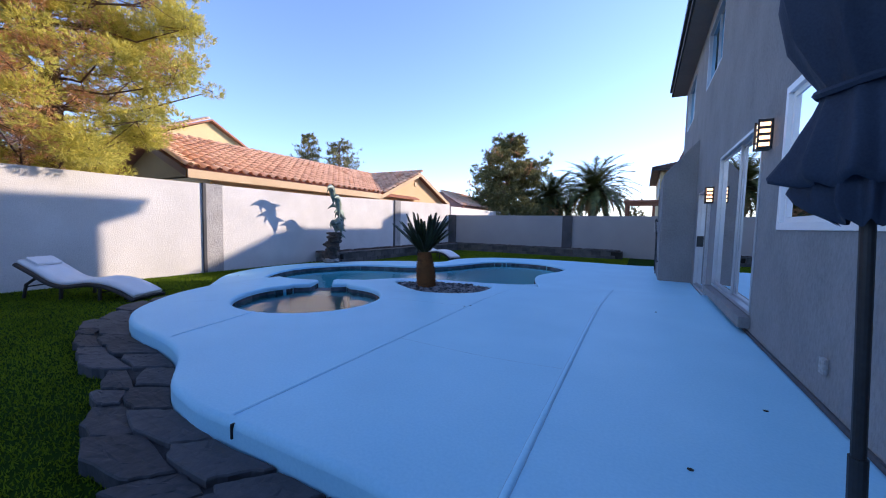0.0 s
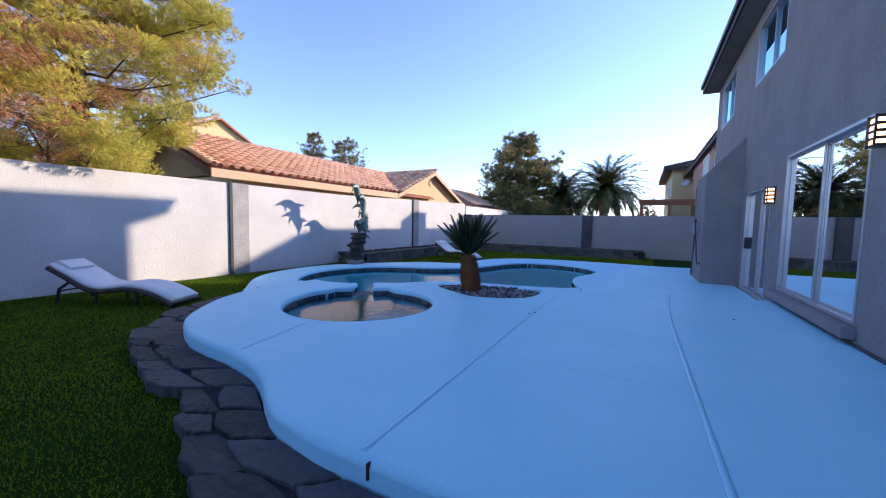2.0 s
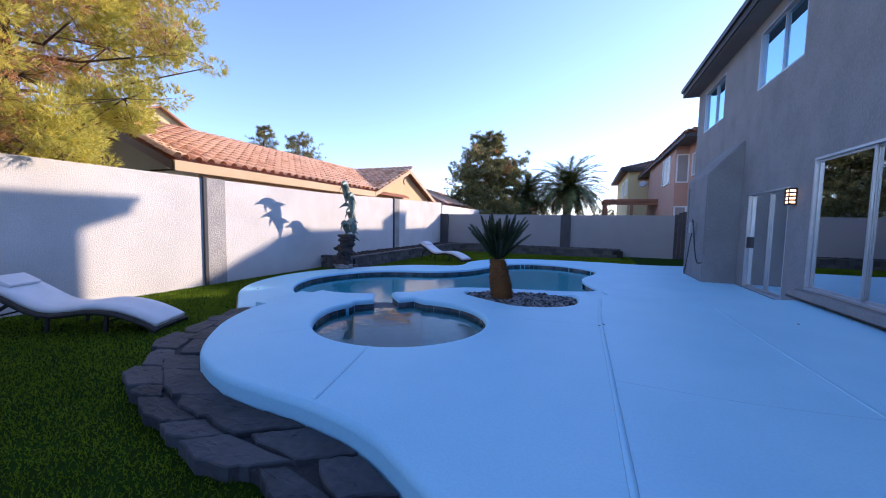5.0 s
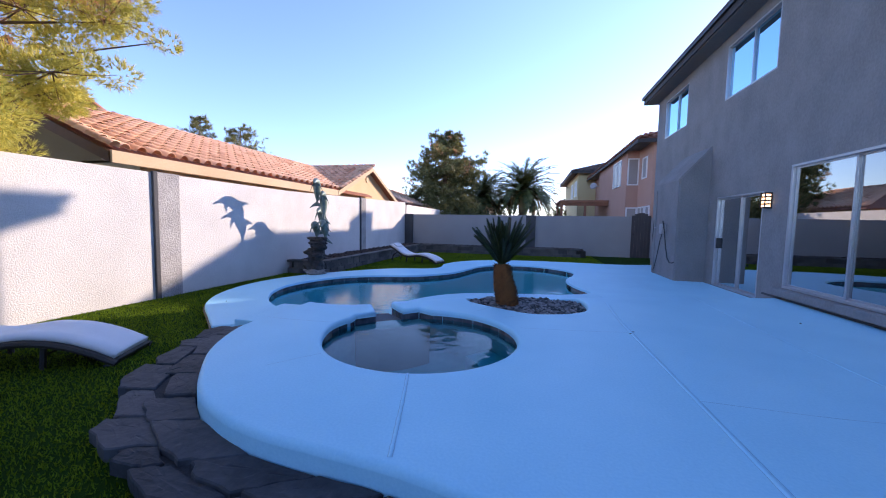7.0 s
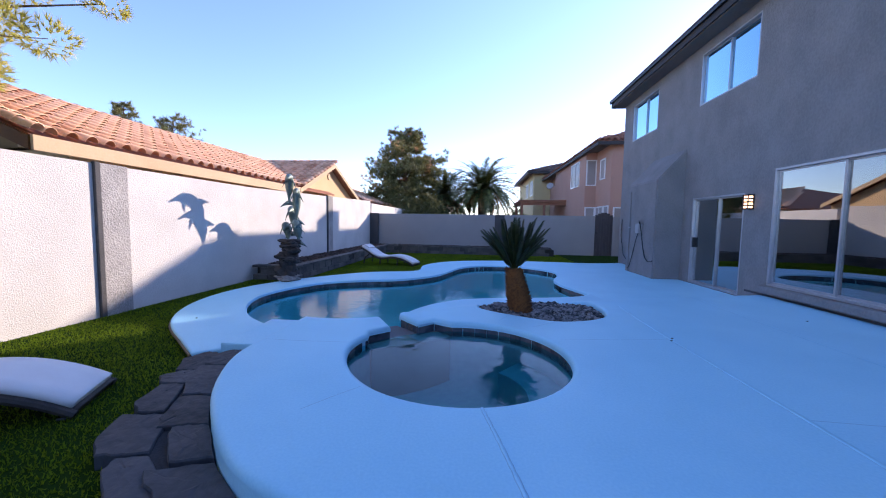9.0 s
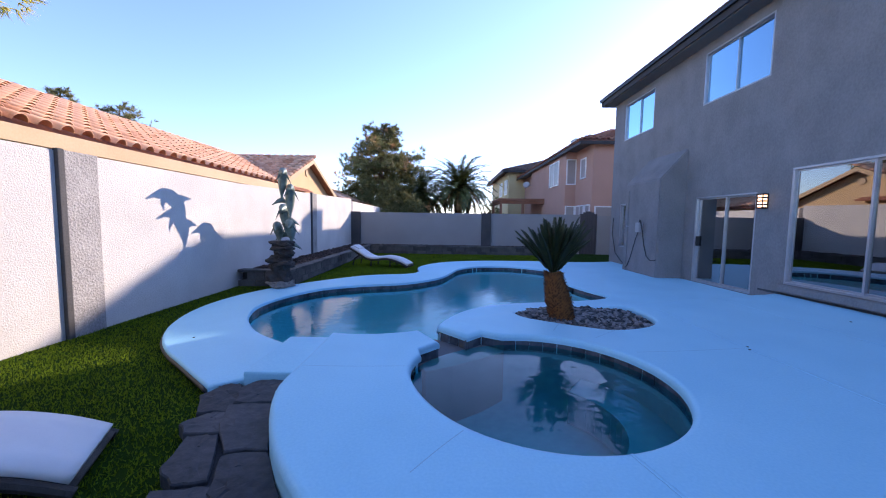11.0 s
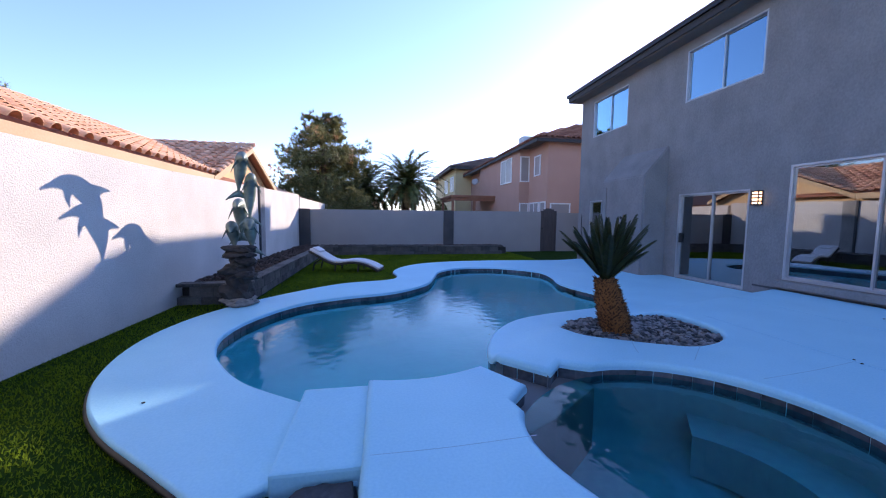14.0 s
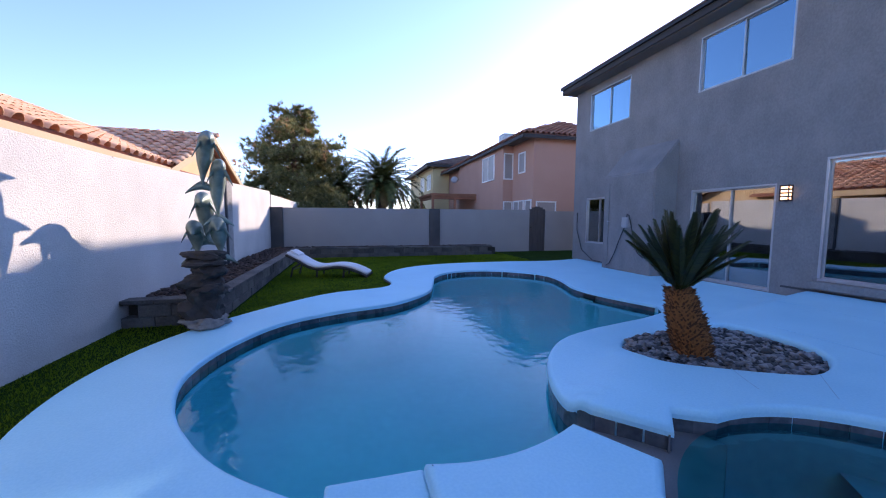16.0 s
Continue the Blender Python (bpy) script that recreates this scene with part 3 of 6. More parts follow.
# ---- our house ----
def roof_hip(x0, x1, y0, y1, z, pitch, run=None):
    """Hip roof planes: list of quads/triangles of corners, eaves first."""
    half = min(x1 - x0, y1 - y0) / 2
    if x1 - x0 < y1 - y0:
        a, b = Vector(((x0 + x1) / 2, y0 + (run or half), z + half * pitch)), Vector(((x0 + x1) / 2, y1 - half, z + half * pitch))
        e = [Vector(p) for p in ((x0, y0, z), (x1, y0, z), (x1, y1, z), (x0, y1, z))]
        return [(e[3], e[0], a, b), (e[0], e[1], a), (e[1], e[2], b, a), (e[2], e[3], b)]
    a, b = Vector((x0 + half, (y0 + y1) / 2, z + half * pitch)), Vector((x1 - half, (y0 + y1) / 2, z + half * pitch))
    e = [Vector(p) for p in ((x0, y0, z), (x1, y0, z), (x1, y1, z), (x0, y1, z))]
    return [(e[0], e[1], b, a), (e[1], e[2], b), (e[2], e[3], a, b), (e[3], e[0], a)]


def roof_sheets(bm, planes, thick=0.06):
    for pl in planes:
        up = (pl[1] - pl[0]).cross(pl[2] - pl[1]).normalized()
        up = up if up.z > 0 else -up
        t = [bm.verts.new(p + up * 0.0) for p in pl]
        b = [bm.verts.new(p - Vector((0, 0, thick))) for p in pl]
        bm.faces.new(t)
        bm.faces.new(b[::-1])
        for i in range(len(pl)):
            bm.faces.new((t[i], b[i], b[(i + 1) % len(pl)], t[(i + 1) % len(pl)]))
    bmesh.ops.recalc_face_normals(bm, faces=bm.faces)
    return bm


def tile_mesh(width, length, rise=0.125, seg=6):
    """One barrel tile, lying along +y (down the slope at y = 0), tapered."""
    bm = bmesh.new()
    rows_ = []
    for y, k in ((0.0, 1.0), (length * 1.12, 0.86)):
        for lift in (0.0, -0.012):
            rows_.append([bm.verts.new((math.cos(math.pi * i / seg) * width * 0.33 * k, y, 0.012 + math.sin(math.pi * i / seg) * rise * k + lift + (0.03 if y == 0 else 0.0))) for i in range(seg + 1)])
    for i in range(seg):
        bm.faces.new((rows_[0][i], rows_[0][i + 1], rows_[2][i + 1], rows_[2][i])).smooth = True
        bm.faces.new((rows_[0][i], rows_[1][i], rows_[1][i + 1], rows_[0][i + 1]))
    return bm


def tile_frames(eave0, eave1, up, width, length, keep):
    """Poses of tiles on a slope from its eave line; keep(u, v) says where there is roof."""
    e = eave1 - eave0
    n = int(e.length / width)
    e.normalize()
    nrm = e.cross(up).normalized()
    if nrm.z < 0:
        nrm = -nrm
    out = []
    rows_n = int(60 / length)
    for r in range(rows_n):
        for c in range(n):
            u, v = (c + 0.5) * width, r * length
            if keep(u, v):
                p = eave0 + e * u + up * v
                out.append(Matrix.Translation(p) @ Matrix((up.cross(nrm), up, nrm)).transposed().to_4x4())
    return out


def tiled(parent, name, frames, width, length, mat, first=0):
    """The first tiles as pieces of their own, the rest joined."""
    rng = random.Random(len(frames))
    me = mesh_of(name, tile_mesh(width, length), mat)
    wob = [pose(0, 0, rng.uniform(0, 0.006), rng.uniform(-0.8, 0.8), rng.uniform(-1.5, 1.5), rng.uniform(-1.2, 1.2)) for _ in frames]
    for f, w in list(zip(frames, wob))[:first]:
        shared(name, me, parent, f @ w)
    rest = list(zip(frames, wob))[first:]
    if rest:
        base = np.array([v.co[:] for v in me.vertices])
        polys = np.array([p.vertices[:] for p in me.polygons])
        vs, fs = [], []
        for k, (f, w) in enumerate(rest):
            m = np.array(f @ w)
            vs.append(base @ m[:3, :3].T + m[:3, 3])
            fs.append(polys + k * len(base))
        ob = cloud(name + "_field", np.concatenate(vs), np.concatenate(fs), mat, parent)
        ob["kind"] = "stuff"


OPEN = {"slider_big": (5.15, 7.66, 0.2, 2.36), "slider_small": (8.40, 10.22, -0.15, 1.98), "near": (2.6, 4.43, 1.16, 2.44),
        "upper_a": (8.30, 10.20, 4.25, 5.5), "upper_b": (12.36, 14.19, 4.25, 5.5), "low": (13.0, 14.22, 0.46, 2.0)}
TOP = 5.72
hw = part("wall_house", pierced(list(OPEN.values()), NEAR_Y + 1, 14.95, -0.4, TOP, 0.2, lambda u, v, w: (HOUSE_X + w, u, v)), M_STUCCO_HOUSE)
tagged(hw, "taupe gray stucco rear wall of a two-storey house", "wall", kind="structure")
tagged(part("wall_house_end", boxed(HOUSE_X + 0.2, 11.0, 14.75, 14.95, -0.4, TOP), M_STUCCO_HOUSE), "taupe gray stucco end wall of the house", "wall", kind="structure")
tagged(part("wall_house_near_end", boxed(HOUSE_X + 0.2, 11.0, NEAR_Y + 1, NEAR_Y + 1.2, -0.4, TOP), M_STUCCO_HOUSE), "taupe gray stucco end wall of the house", "wall", kind="structure")
tagged(part("wall_house_front", boxed(10.8, 11.0, NEAR_Y + 1.2, 14.75, -0.4, TOP), M_STUCCO_HOUSE), "taupe gray stucco front wall of the house", "wall", kind="structure")

planes = roof_hip(0.60, 11.5, NEAR_Y + 0.5, 15.27, 6.02, 0.30)
roof = part("roof_house", roof_sheets(bmesh.new(), planes, 0.05), M_BROWN_TILE)
tagged(roof, "brown tiled hip roof of the two-storey house", "roof", kind="structure")
bm = bmesh.new()
box(bm, 0.66, 0.70, NEAR_Y + 0.5, 15.22, 5.74, 5.98, 0.004)
box(bm, 0.705, 11.5, 15.18, 15.22, 5.74, 5.98, 0.004)
tagged(part("trim_fascia", bm, M_FASCIA), "dark brown fascia board under the roof edge", "fascia", kind="structure")
bm = bmesh.new()
box(bm, 0.60, 0.658, NEAR_Y + 0.5, 15.26, 5.90, 6.0, 0.01)
tagged(part("trim_drip_edge", bm, M_BLACK), "dark drip edge along the roof", "fascia", kind="structure")
tagged(part("trim_soffit", boxed(0.705, 11.4, NEAR_Y + 0.6, 15.17, 5.722, 5.76), M_SOFFIT), "tan boarded soffit under the eave", "soffit", kind="structure")

# chimney bump: straight below, sloped back to the wall on top
bm = bmesh.new()
prof = [(0.40, -0.38), (0.40, 2.50), (HOUSE_X - 0.002, 3.30), (HOUSE_X - 0.002, -0.38)]
ends = [[bm.verts.new((x, y, z)) for x, z in prof] for y in (10.62, 12.45)]
for i in range(4):
    bm.faces.new((ends[0][i], ends[0][(i + 1) % 4], ends[1][(i + 1) % 4], ends[1][i]))
bm.faces.new(ends[0]), bm.faces.new(ends[1][::-1])
bmesh.ops.recalc_face_normals(bm, faces=bm.faces)
bmesh.ops.bevel(bm, geom=[e for e in bm.edges if max(v.co.x for v in e.verts) < 0.5 or (min(v.co.x for v in e.verts) < 0.5 and min(v.co.z for v in e.verts) > 2)], offset=0.03, segments=3, affect="EDGES")
tagged(part("wall_chimney", bm, M_STUCCO_HOUSE), "taupe stucco chimney bump-out with sloped top", "chimney", kind="structure")

# sills and thresholds
tagged(part("trim_sill_big", boxed(0.985, HOUSE_X - 0.002, 5.1, 7.75, 0.06, 0.185, 0.01), M_STUCCO_HOUSE), "taupe stucco sill under the sliding door", "sill", kind="structure")
tagged(part("trim_plinth", boxed(HOUSE_X - 0.02, HOUSE_X - 0.002, -8.0, 8.2, -0.01, 0.025), M_PILLAR_DARK), "dark joint where wall meets deck", "trim", kind="structure")


def room(name, y0, y1, z0, z1, depth=4.5):
    """Plain inside of the house behind an opening."""
    bm = bmesh.new()
    x0, x1 = HOUSE_X + 0.21, HOUSE_X + depth
    c = [bm.verts.new(p) for p in ((x0, y0, z0), (x1, y0, z0), (x1, y1, z0), (x0, y1, z0), (x0, y0, z1), (x1, y0, z1), (x1, y1, z1), (x0, y1, z1))]
    for k, f in enumerate(((0, 1, 2, 3), (4, 7, 6, 5), (0, 4, 5, 1), (1, 5, 6, 2), (2, 6, 7, 3))):
        bm.faces.new([c[i] for i in f]).material_index = 1 if k == 0 else 0
    return tagged(part(name, bm, [M_ROOM, M_ROOM_FLOOR]), "plain dim room seen through the glass", "room", kind="structure")


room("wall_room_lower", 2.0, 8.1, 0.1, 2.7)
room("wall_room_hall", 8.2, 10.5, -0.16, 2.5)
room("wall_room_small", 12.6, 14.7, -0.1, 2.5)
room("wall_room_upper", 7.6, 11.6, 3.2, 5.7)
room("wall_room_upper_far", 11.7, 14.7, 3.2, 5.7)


def window(name, o, fw, mat, label, sashes=2, inset_=0.05, proud=0.0, blind=0.0, handle=False, cat="window", glass=M_GLASS):
    """Framed glazing in an opening of the house wall: outer frame, sashes with their own rails, panes."""
    y0, y1, z0, z1 = o
    x = HOUSE_X + inset_
    w = thing(name, label, cat, kind="structure")
    fx0, fx1 = HOUSE_X - proud, x + 0.07
    for n, b in (("window_frame", (y0, y1, z1 - fw, z1)), ("window_frame", (y0, y1, z0, z0 + fw)), ("window_frame", (y0, y0 + fw, z0 + fw, z1 - fw)), ("window_frame", (y1 - fw, y1, z0 + fw, z1 - fw))):
        part(n, boxed(fx0, fx1, b[0] + 0.001, b[1] - 0.001, b[2] + 0.001, b[3] - 0.001, 0.004), mat, w)
    a, b = y0 + fw, y1 - fw
    step = (b - a) / sashes
    for k in range(sashes):
        sx = x + (0.005 if k % 2 else 0.035)
        s0, s1 = a + k * step - (0.015 if k else 0), a + (k + 1) * step + (0.015 if k < sashes - 1 else 0)
        bm = bmesh.new()
        r = fw * 0.75
        for q in ((s0, s0 + r, z0 + fw, z1 - fw), (s1 - r, s1, z0 + fw, z1 - fw), (s0 + r, s1 - r, z0 + fw, z0 + fw + r), (s0 + r, s1 - r, z1 - fw - r, z1 - fw)):
            box(bm, sx, sx + 0.025, q[0], q[1], q[2], q[3])
        sash = part("sash", bm, mat, w)
        pane = part("pane", boxed(sx + 0.010, sx + 0.015, s0 + r - 0.004, s1 - r + 0.004, z0 + fw + r - 0.004, z1 - fw - r + 0.004), glass, sash)
        pane.visible_shadow = False
    if handle:
        part("handle", boxed(x - 0.05, x + 0.03, y1 - fw - 0.06, y1 - fw - 0.02, 0.75, 1.0, 0.012), M_BLACK, w, "black pull handle")
    if blind:
        bm = bmesh.new()
        n = 5
        for k in range(n):
            box(bm, x + 0.085, x + 0.10, y0 + fw, y1 - fw, z1 - fw - blind * (k + 1) / n + 0.004, z1 - fw - blind * k / n, 0.003)
        part("blind", bm, M_BLIND, w, "raised white blind")
    return w


window("door_1", OPEN["slider_big"], 0.042, M_ALU, "large aluminium sliding glass door above the deck", 2, 0.03, 0.012, cat="sliding door")
window("door_2", OPEN["slider_small"], 0.038, M_ALU, "aluminium sliding glass patio door with black handle", 2, 0.06, 0.0, handle=True, cat="sliding door")
window("window_1", OPEN["near"], 0.065, M_WHITE, "white framed picture window", 1, -0.02, 0.02)
window("window_2", OPEN["upper_a"], 0.035, M_ALU, "upper floor sliding window reflecting the sky", 2, 0.05, 0.0, 0.16, glass=M_GLASS_SKY)
window("window_3", OPEN["upper_b"], 0.035, M_ALU, "upper floor sliding window reflecting the sky", 2, 0.05, 0.0, 0.16, glass=M_GLASS_SKY)
window("window_4", OPEN["low"], 0.035, M_ALU, "small dark window with raised blind", 2, 0.05, 0.0, 0.12)

# ---- neighboring houses ----
def house_box(parent, x0, x1, y0, y1, z1, mat, name="wall"):
    bm = bmesh.new()
    box(bm, x0, x1, y0, y1, -0.35, z1)
    return part(name, bm, mat, parent)


def far_window(parent, axis, at, a0, a1, z0, z1, grid=1):
    """Framed window standing a little proud of a far wall that faces -x or -y."""
    w = thing("window", "", "")
    w.parent = parent
    del_keys = [k for k in w.keys()]
    for k in del_keys:
        del w[k]

    def put(name, b0, b1, c0, c1, d0, d1, mat):
        if axis == "x":
            part(name, boxed(at - d1, at - d0, b0, b1, c0, c1), mat, w)
        else:
            part(name, boxed(b0, b1, at - d1, at - d0, c0, c1), mat, w)
    put("pane", a0, a1, z0, z1, 0.0, 0.02, M_GLASS_FAR)
    f = 0.07
    put("frame", a0 - f, a1 + f, z1, z1 + f, 0.0, 0.06, M_WHITE)
    put("frame", a0 - f, a1 + f, z0 - f, z0, 0.0, 0.06, M_WHITE)
    put("frame", a0 - f, a0, z0, z1, 0.0, 0.06, M_WHITE)
    put("frame", a1, a1 + f, z0, z1, 0.0, 0.06, M_WHITE)
    for k in range(grid):
        c = a0 + (a1 - a0) * (k + 1) / (grid + 1)
        put("mullion", c - 0.025, c + 0.025, z0, z1, 0.0, 0.05, M_WHITE)
    return w


M_GLASS_FAR = paint("screened_window", (0.30, 0.27, 0.26), (0.38, 0.34, 0.32), 0.35, 30, 1, 0.05)

# low tiled house behind the left wall
HX, HZ, RX, RZ, WY = -11.6, 2.58, -15.2, 4.1, 18.1
PITCH = (RZ - HZ) / (HX - RX)
gh = thing("neighbor_house", "tan stucco single-storey house with terracotta barrel tile roof", "house")
house_box(gh, -19.0, HX - 0.35, 6.5, 21.6, 2.55, M_TAN)
bm = bmesh.new()
e0 = [bm.verts.new(p) for p in ((HX - 0.35, 6.5, 2.5), (-18.6, 6.5, 2.5), (RX, 6.5, RZ - 0.12))]
e1 = [bm.verts.new(p) for p in ((HX - 0.35, 6.7, 2.5), (-18.6, 6.7, 2.5), (RX, 6.7, RZ - 0.12))]
bm.faces.new(e0), bm.faces.new(e1[::-1])
for i in range(3):
    bm.faces.new((e0[i], e1[i], e1[(i + 1) % 3], e0[(i + 1) % 3]))
part("gable", bm, M_TAN_SHADED, gh)
bm = bmesh.new()
e0 = [bm.verts.new(p) for p in ((HX - 0.30, 14.75, 2.5), (HX - 0.30, 21.5, 2.5), (HX - 0.30, WY, RZ - 0.1))]
e1 = [bm.verts.new(p) for p in ((HX - 0.6, 14.75, 2.5), (HX - 0.6, 21.5, 2.5), (HX - 0.6, WY, RZ - 0.1))]
bm.faces.new(e0), bm.faces.new(e1[::-1])
for i in range(3):
    bm.faces.new((e0[i], e1[i], e1[(i + 1) % 3], e0[(i + 1) % 3]))
bmesh.ops.recalc_face_normals(bm, faces=bm.faces)
front = part("front_gable", bm, M_TAN, gh)
part("lower_wall", boxed(HX - 0.36, HX - 0.30, 14.75, 21.5, -0.3, 2.5), M_TAN, gh)
vent = bmesh.new()
bmesh.ops.create_cone(vent, cap_ends=True, segments=20, radius1=0.17, radius2=0.15, depth=0.05, matrix=pose(HX - 0.28, WY, 3.45, 0, 90, 0))
part("vent", vent, M_TAN_TRIM, gh, "round gable vent")
bm = bmesh.new()
roof_sheets(bm, [tuple(Vector(p) for p in q) for q in (
    ((HX, 5.7, HZ), (HX, 18.1, HZ), (RX, 18.1, RZ), (RX, 5.7, RZ)),
    ((-18.8, 5.7, HZ), (-18.8, 21.8, HZ), (RX, 21.8, RZ), (RX, 5.7, RZ)),
    ((HX + 0.06, 14.6, HZ + 0.01), (RX, 14.6, HZ + 0.01), (RX - 0.02, WY, RZ + 0.01), (HX + 0.06, WY, RZ + 0.01)),
    ((HX + 0.06, 21.7, HZ + 0.01), (RX, 21.7, HZ + 0.01), (RX - 0.02, WY, RZ + 0.01), (HX + 0.06, WY, RZ + 0.01)))], 0.07)
roof_a = part("roof", bm, M_TERRA_FAR, gh)
bm = bmesh.new()
box(bm, HX + 0.005, HX + 0.06, 5.66, 14.55, HZ - 0.24, HZ + 0.012, 0.01)
part("fascia", bm, M_TAN_TRIM, gh)
part("soffit", boxed(HX - 0.36, HX - 0.05, 5.75, 14.7, HZ - 0.17, HZ - 0.13), M_TAN_TRIM, gh)


def beam(a, b, w, h):
    """A straight board between two points, w thick and h high."""
    a, b = Vector(a), Vector(b)
    d = b - a
    side = Vector((d.y, -d.x, 0)).normalized() * w / 2
    up = Vector((0, 0, h / 2))
    bm = bmesh.new()
    q = [bm.verts.new(p + s + u) for p in (a, b) for s, u in ((side, up), (side, -up), (-side, -up), (-side, up))]
    for f in ((0, 1, 2, 3), (7, 6, 5, 4), (0, 4, 5, 1), (1, 5, 6, 2), (2, 6, 7, 3), (3, 7, 4, 0)):
        bm.faces.new([q[i] for i in f])
    bmesh.ops.recalc_face_normals(bm, faces=bm.faces)
    return bm


part("rake_board", beam((HX + 0.05, 14.5, HZ - 0.13), (HX + 0.05, WY, RZ - 0.10), 0.05, 0.2), M_TAN_TRIM, gh)
part("rake_board", beam((HX + 0.05, 21.75, HZ - 0.13), (HX + 0.05, WY, RZ - 0.10), 0.05, 0.2), M_TAN_TRIM, gh)
part("rake_board", beam((HX - 0.03, 5.68, HZ - 0.12), (RX, 5.68, RZ - 0.12), 0.05, 0.22), M_BROWN_WOOD, gh, "brown rake board")
part("soffit", beam((HX - 0.10, 6.11, HZ - 0.10), (RX, 6.11, RZ - 0.10), 0.76, 0.03), M_BROWN_WOOD, gh, "brown soffit under the gable overhang")
TW, TL = 0.33, 0.36
up_main = Vector((RX - HX, 0, RZ - HZ))
LM = up_main.length
up_main.normalize()
cosm = abs(up_main.x)
main_tiles = tile_frames(Vector((HX + 0.07, 5.72, HZ + 0.02)), Vector((HX + 0.07, 18.6, HZ + 0.02)), up_main, TW, TL, lambda u, v: v < LM - 0.1 and u + 5.72 < 14.7 + v * cosm * 0.98)
up_wing = Vector((0, WY - 14.6, RZ - HZ))
LW = up_wing.length
up_wing.normalize()
wing_tiles = tile_frames(Vector((HX + 0.12, 14.5, HZ + 0.03)), Vector((RX - 0.2, 14.5, HZ + 0.03)), up_wing, TW, TL, lambda u, v: v < LW - 0.05 and u < v * up_wing.y + 0.35)
main_tiles.sort(key=lambda m: m.translation.y)
ridge_tiles = [Matrix.Translation((RX, 5.7 + k * 0.36, RZ + 0.03)) for k in range(35)]
wing_ridge = [Matrix.Translation((HX + 0.15 - k * 0.36, WY, RZ + 0.04)) @ pose(0, 0, 0, 0, 0, 90) for k in range(11)]
rake_tiles = [Matrix.Translation(Vector((HX + 0.08, 14.55 + k * 0.325, HZ + 0.05 + k * 0.138))) @ pose(0, 0, 0, 23, 0, 0) for k in range(11)]
rake_tiles += [Matrix.Translation(Vector((HX + 0.05 - k * 0.325, 5.72, HZ + 0.05 + k * 0.137))) @ pose(0, 0, 0, 0, 0, 90) @ pose(0, 0, 0, 23, 0, 0) for k in range(12)]
tiled(roof_a, "roof_tile", main_tiles + wing_tiles + ridge_tiles + wing_ridge + rake_tiles, TW, TL, M_TERRA, 290)

# second tiled house, farther back
hb = thing("neighbor_house", "cream stucco house with tiled gable roof seen beyond another roof", "house", m=Matrix.Translation((0, 0, -0.55)) @ Matrix.Scale(1.5, 4))
house_box(hb, -30.0, -21.3, 8.65, 14.15, 5.1, M_YELLOW)
bm = bmesh.new()
e0 = [bm.verts.new(p) for p in ((-21.298, 8.65, 5.1), (-21.298, 14.15, 5.1), (-21.298, 11.6, 6.5))]
bm.faces.new(e0)
part("gable", bm, M_YELLOW, hb)
bm = roof_sheets(bmesh.new(), [tuple(Vector(p) for p in q) for q in (((-21.0, 7.85, 4.95), (-30.2, 7.85, 4.95), (-30.2, 11.6, 6.62), (-21.0, 11.6, 6.62)), ((-21.0, 14.55, 4.95), (-30.2, 14.55, 4.95), (-30.2, 11.6, 6.62), (-21.0, 11.6, 6.62)))], 0.1)
rb = part("roof", bm, M_TERRA_FAR, hb)
up_b = Vector((0, 3.75, 1.67)).normalized()
tiled(rb, "roof_tile", tile_frames(Vector((-21.0, 7.85, 4.98)), Vector((-30.0, 7.85, 4.98)), up_b, 0.23, 0.25, lambda u, v: v < 4.0), 0.23, 0.25, M_TERRA)

# third low roof beyond the gable
hc = thing("neighbor_house", "tan house with low terracotta roof behind the white wall", "house")
house_box(hc, -20.0, -12.2, 24.5, 36.0, 2.4, M_TAN)
bm = roof_sheets(bmesh.new(), roof_hip(-20.6, -11.6, 24.0, 36.6, 2.45, 0.36), 0.08)
rc = part("roof", bm, M_TERRA_FAR, hc)
up_c = Vector((-1, 0, 0.36)).normalized()
tiled(rc, "roof_tile", tile_frames(Vector((-11.55, 24.0, 2.5)), Vector((-11.55, 36.6, 2.5)), up_c, 0.32, 0.36, lambda u, v: v < 4.6 and v * 0.94 < u < 12.6 - v * 0.94), 0.32, 0.36, M_TERRA)

# salmon two-storey house beyond the far wall
ho = thing("neighbor_house", "salmon stucco two-storey house with hip roof and white windows", "house")
house_box(ho, 2.85, 11.2, 21.3, 39.0, 5.72, M_ORANGE)
house_box(ho, 2.2, 2.848, 23.9, 33.0, 5.72, M_ORANGE, "bay_wall")
pl = roof_hip(2.0, 11.8, 20.9, 39.8, 5.74, 0.38, 4.2)
ro = part("roof", roof_sheets(bmesh.new(), pl, 0.06), M_TERRA_FAR, ho)
part("fascia", boxed(1.96, 1.998, 20.9, 39.8, 5.58, 5.76), M_FASCIA, ho)
part("fascia", boxed(2.0, 11.8, 20.86, 20.898, 5.58, 5.76), M_FASCIA, ho)
part("soffit", boxed(2.0, 11.8, 20.9, 39.8, 5.725, 5.735), M_SOFFIT, ho)
up_o = Vector((1, 0, 0.38)).normalized()
up_n = Vector((0, 4.2, 1.86)).normalized()
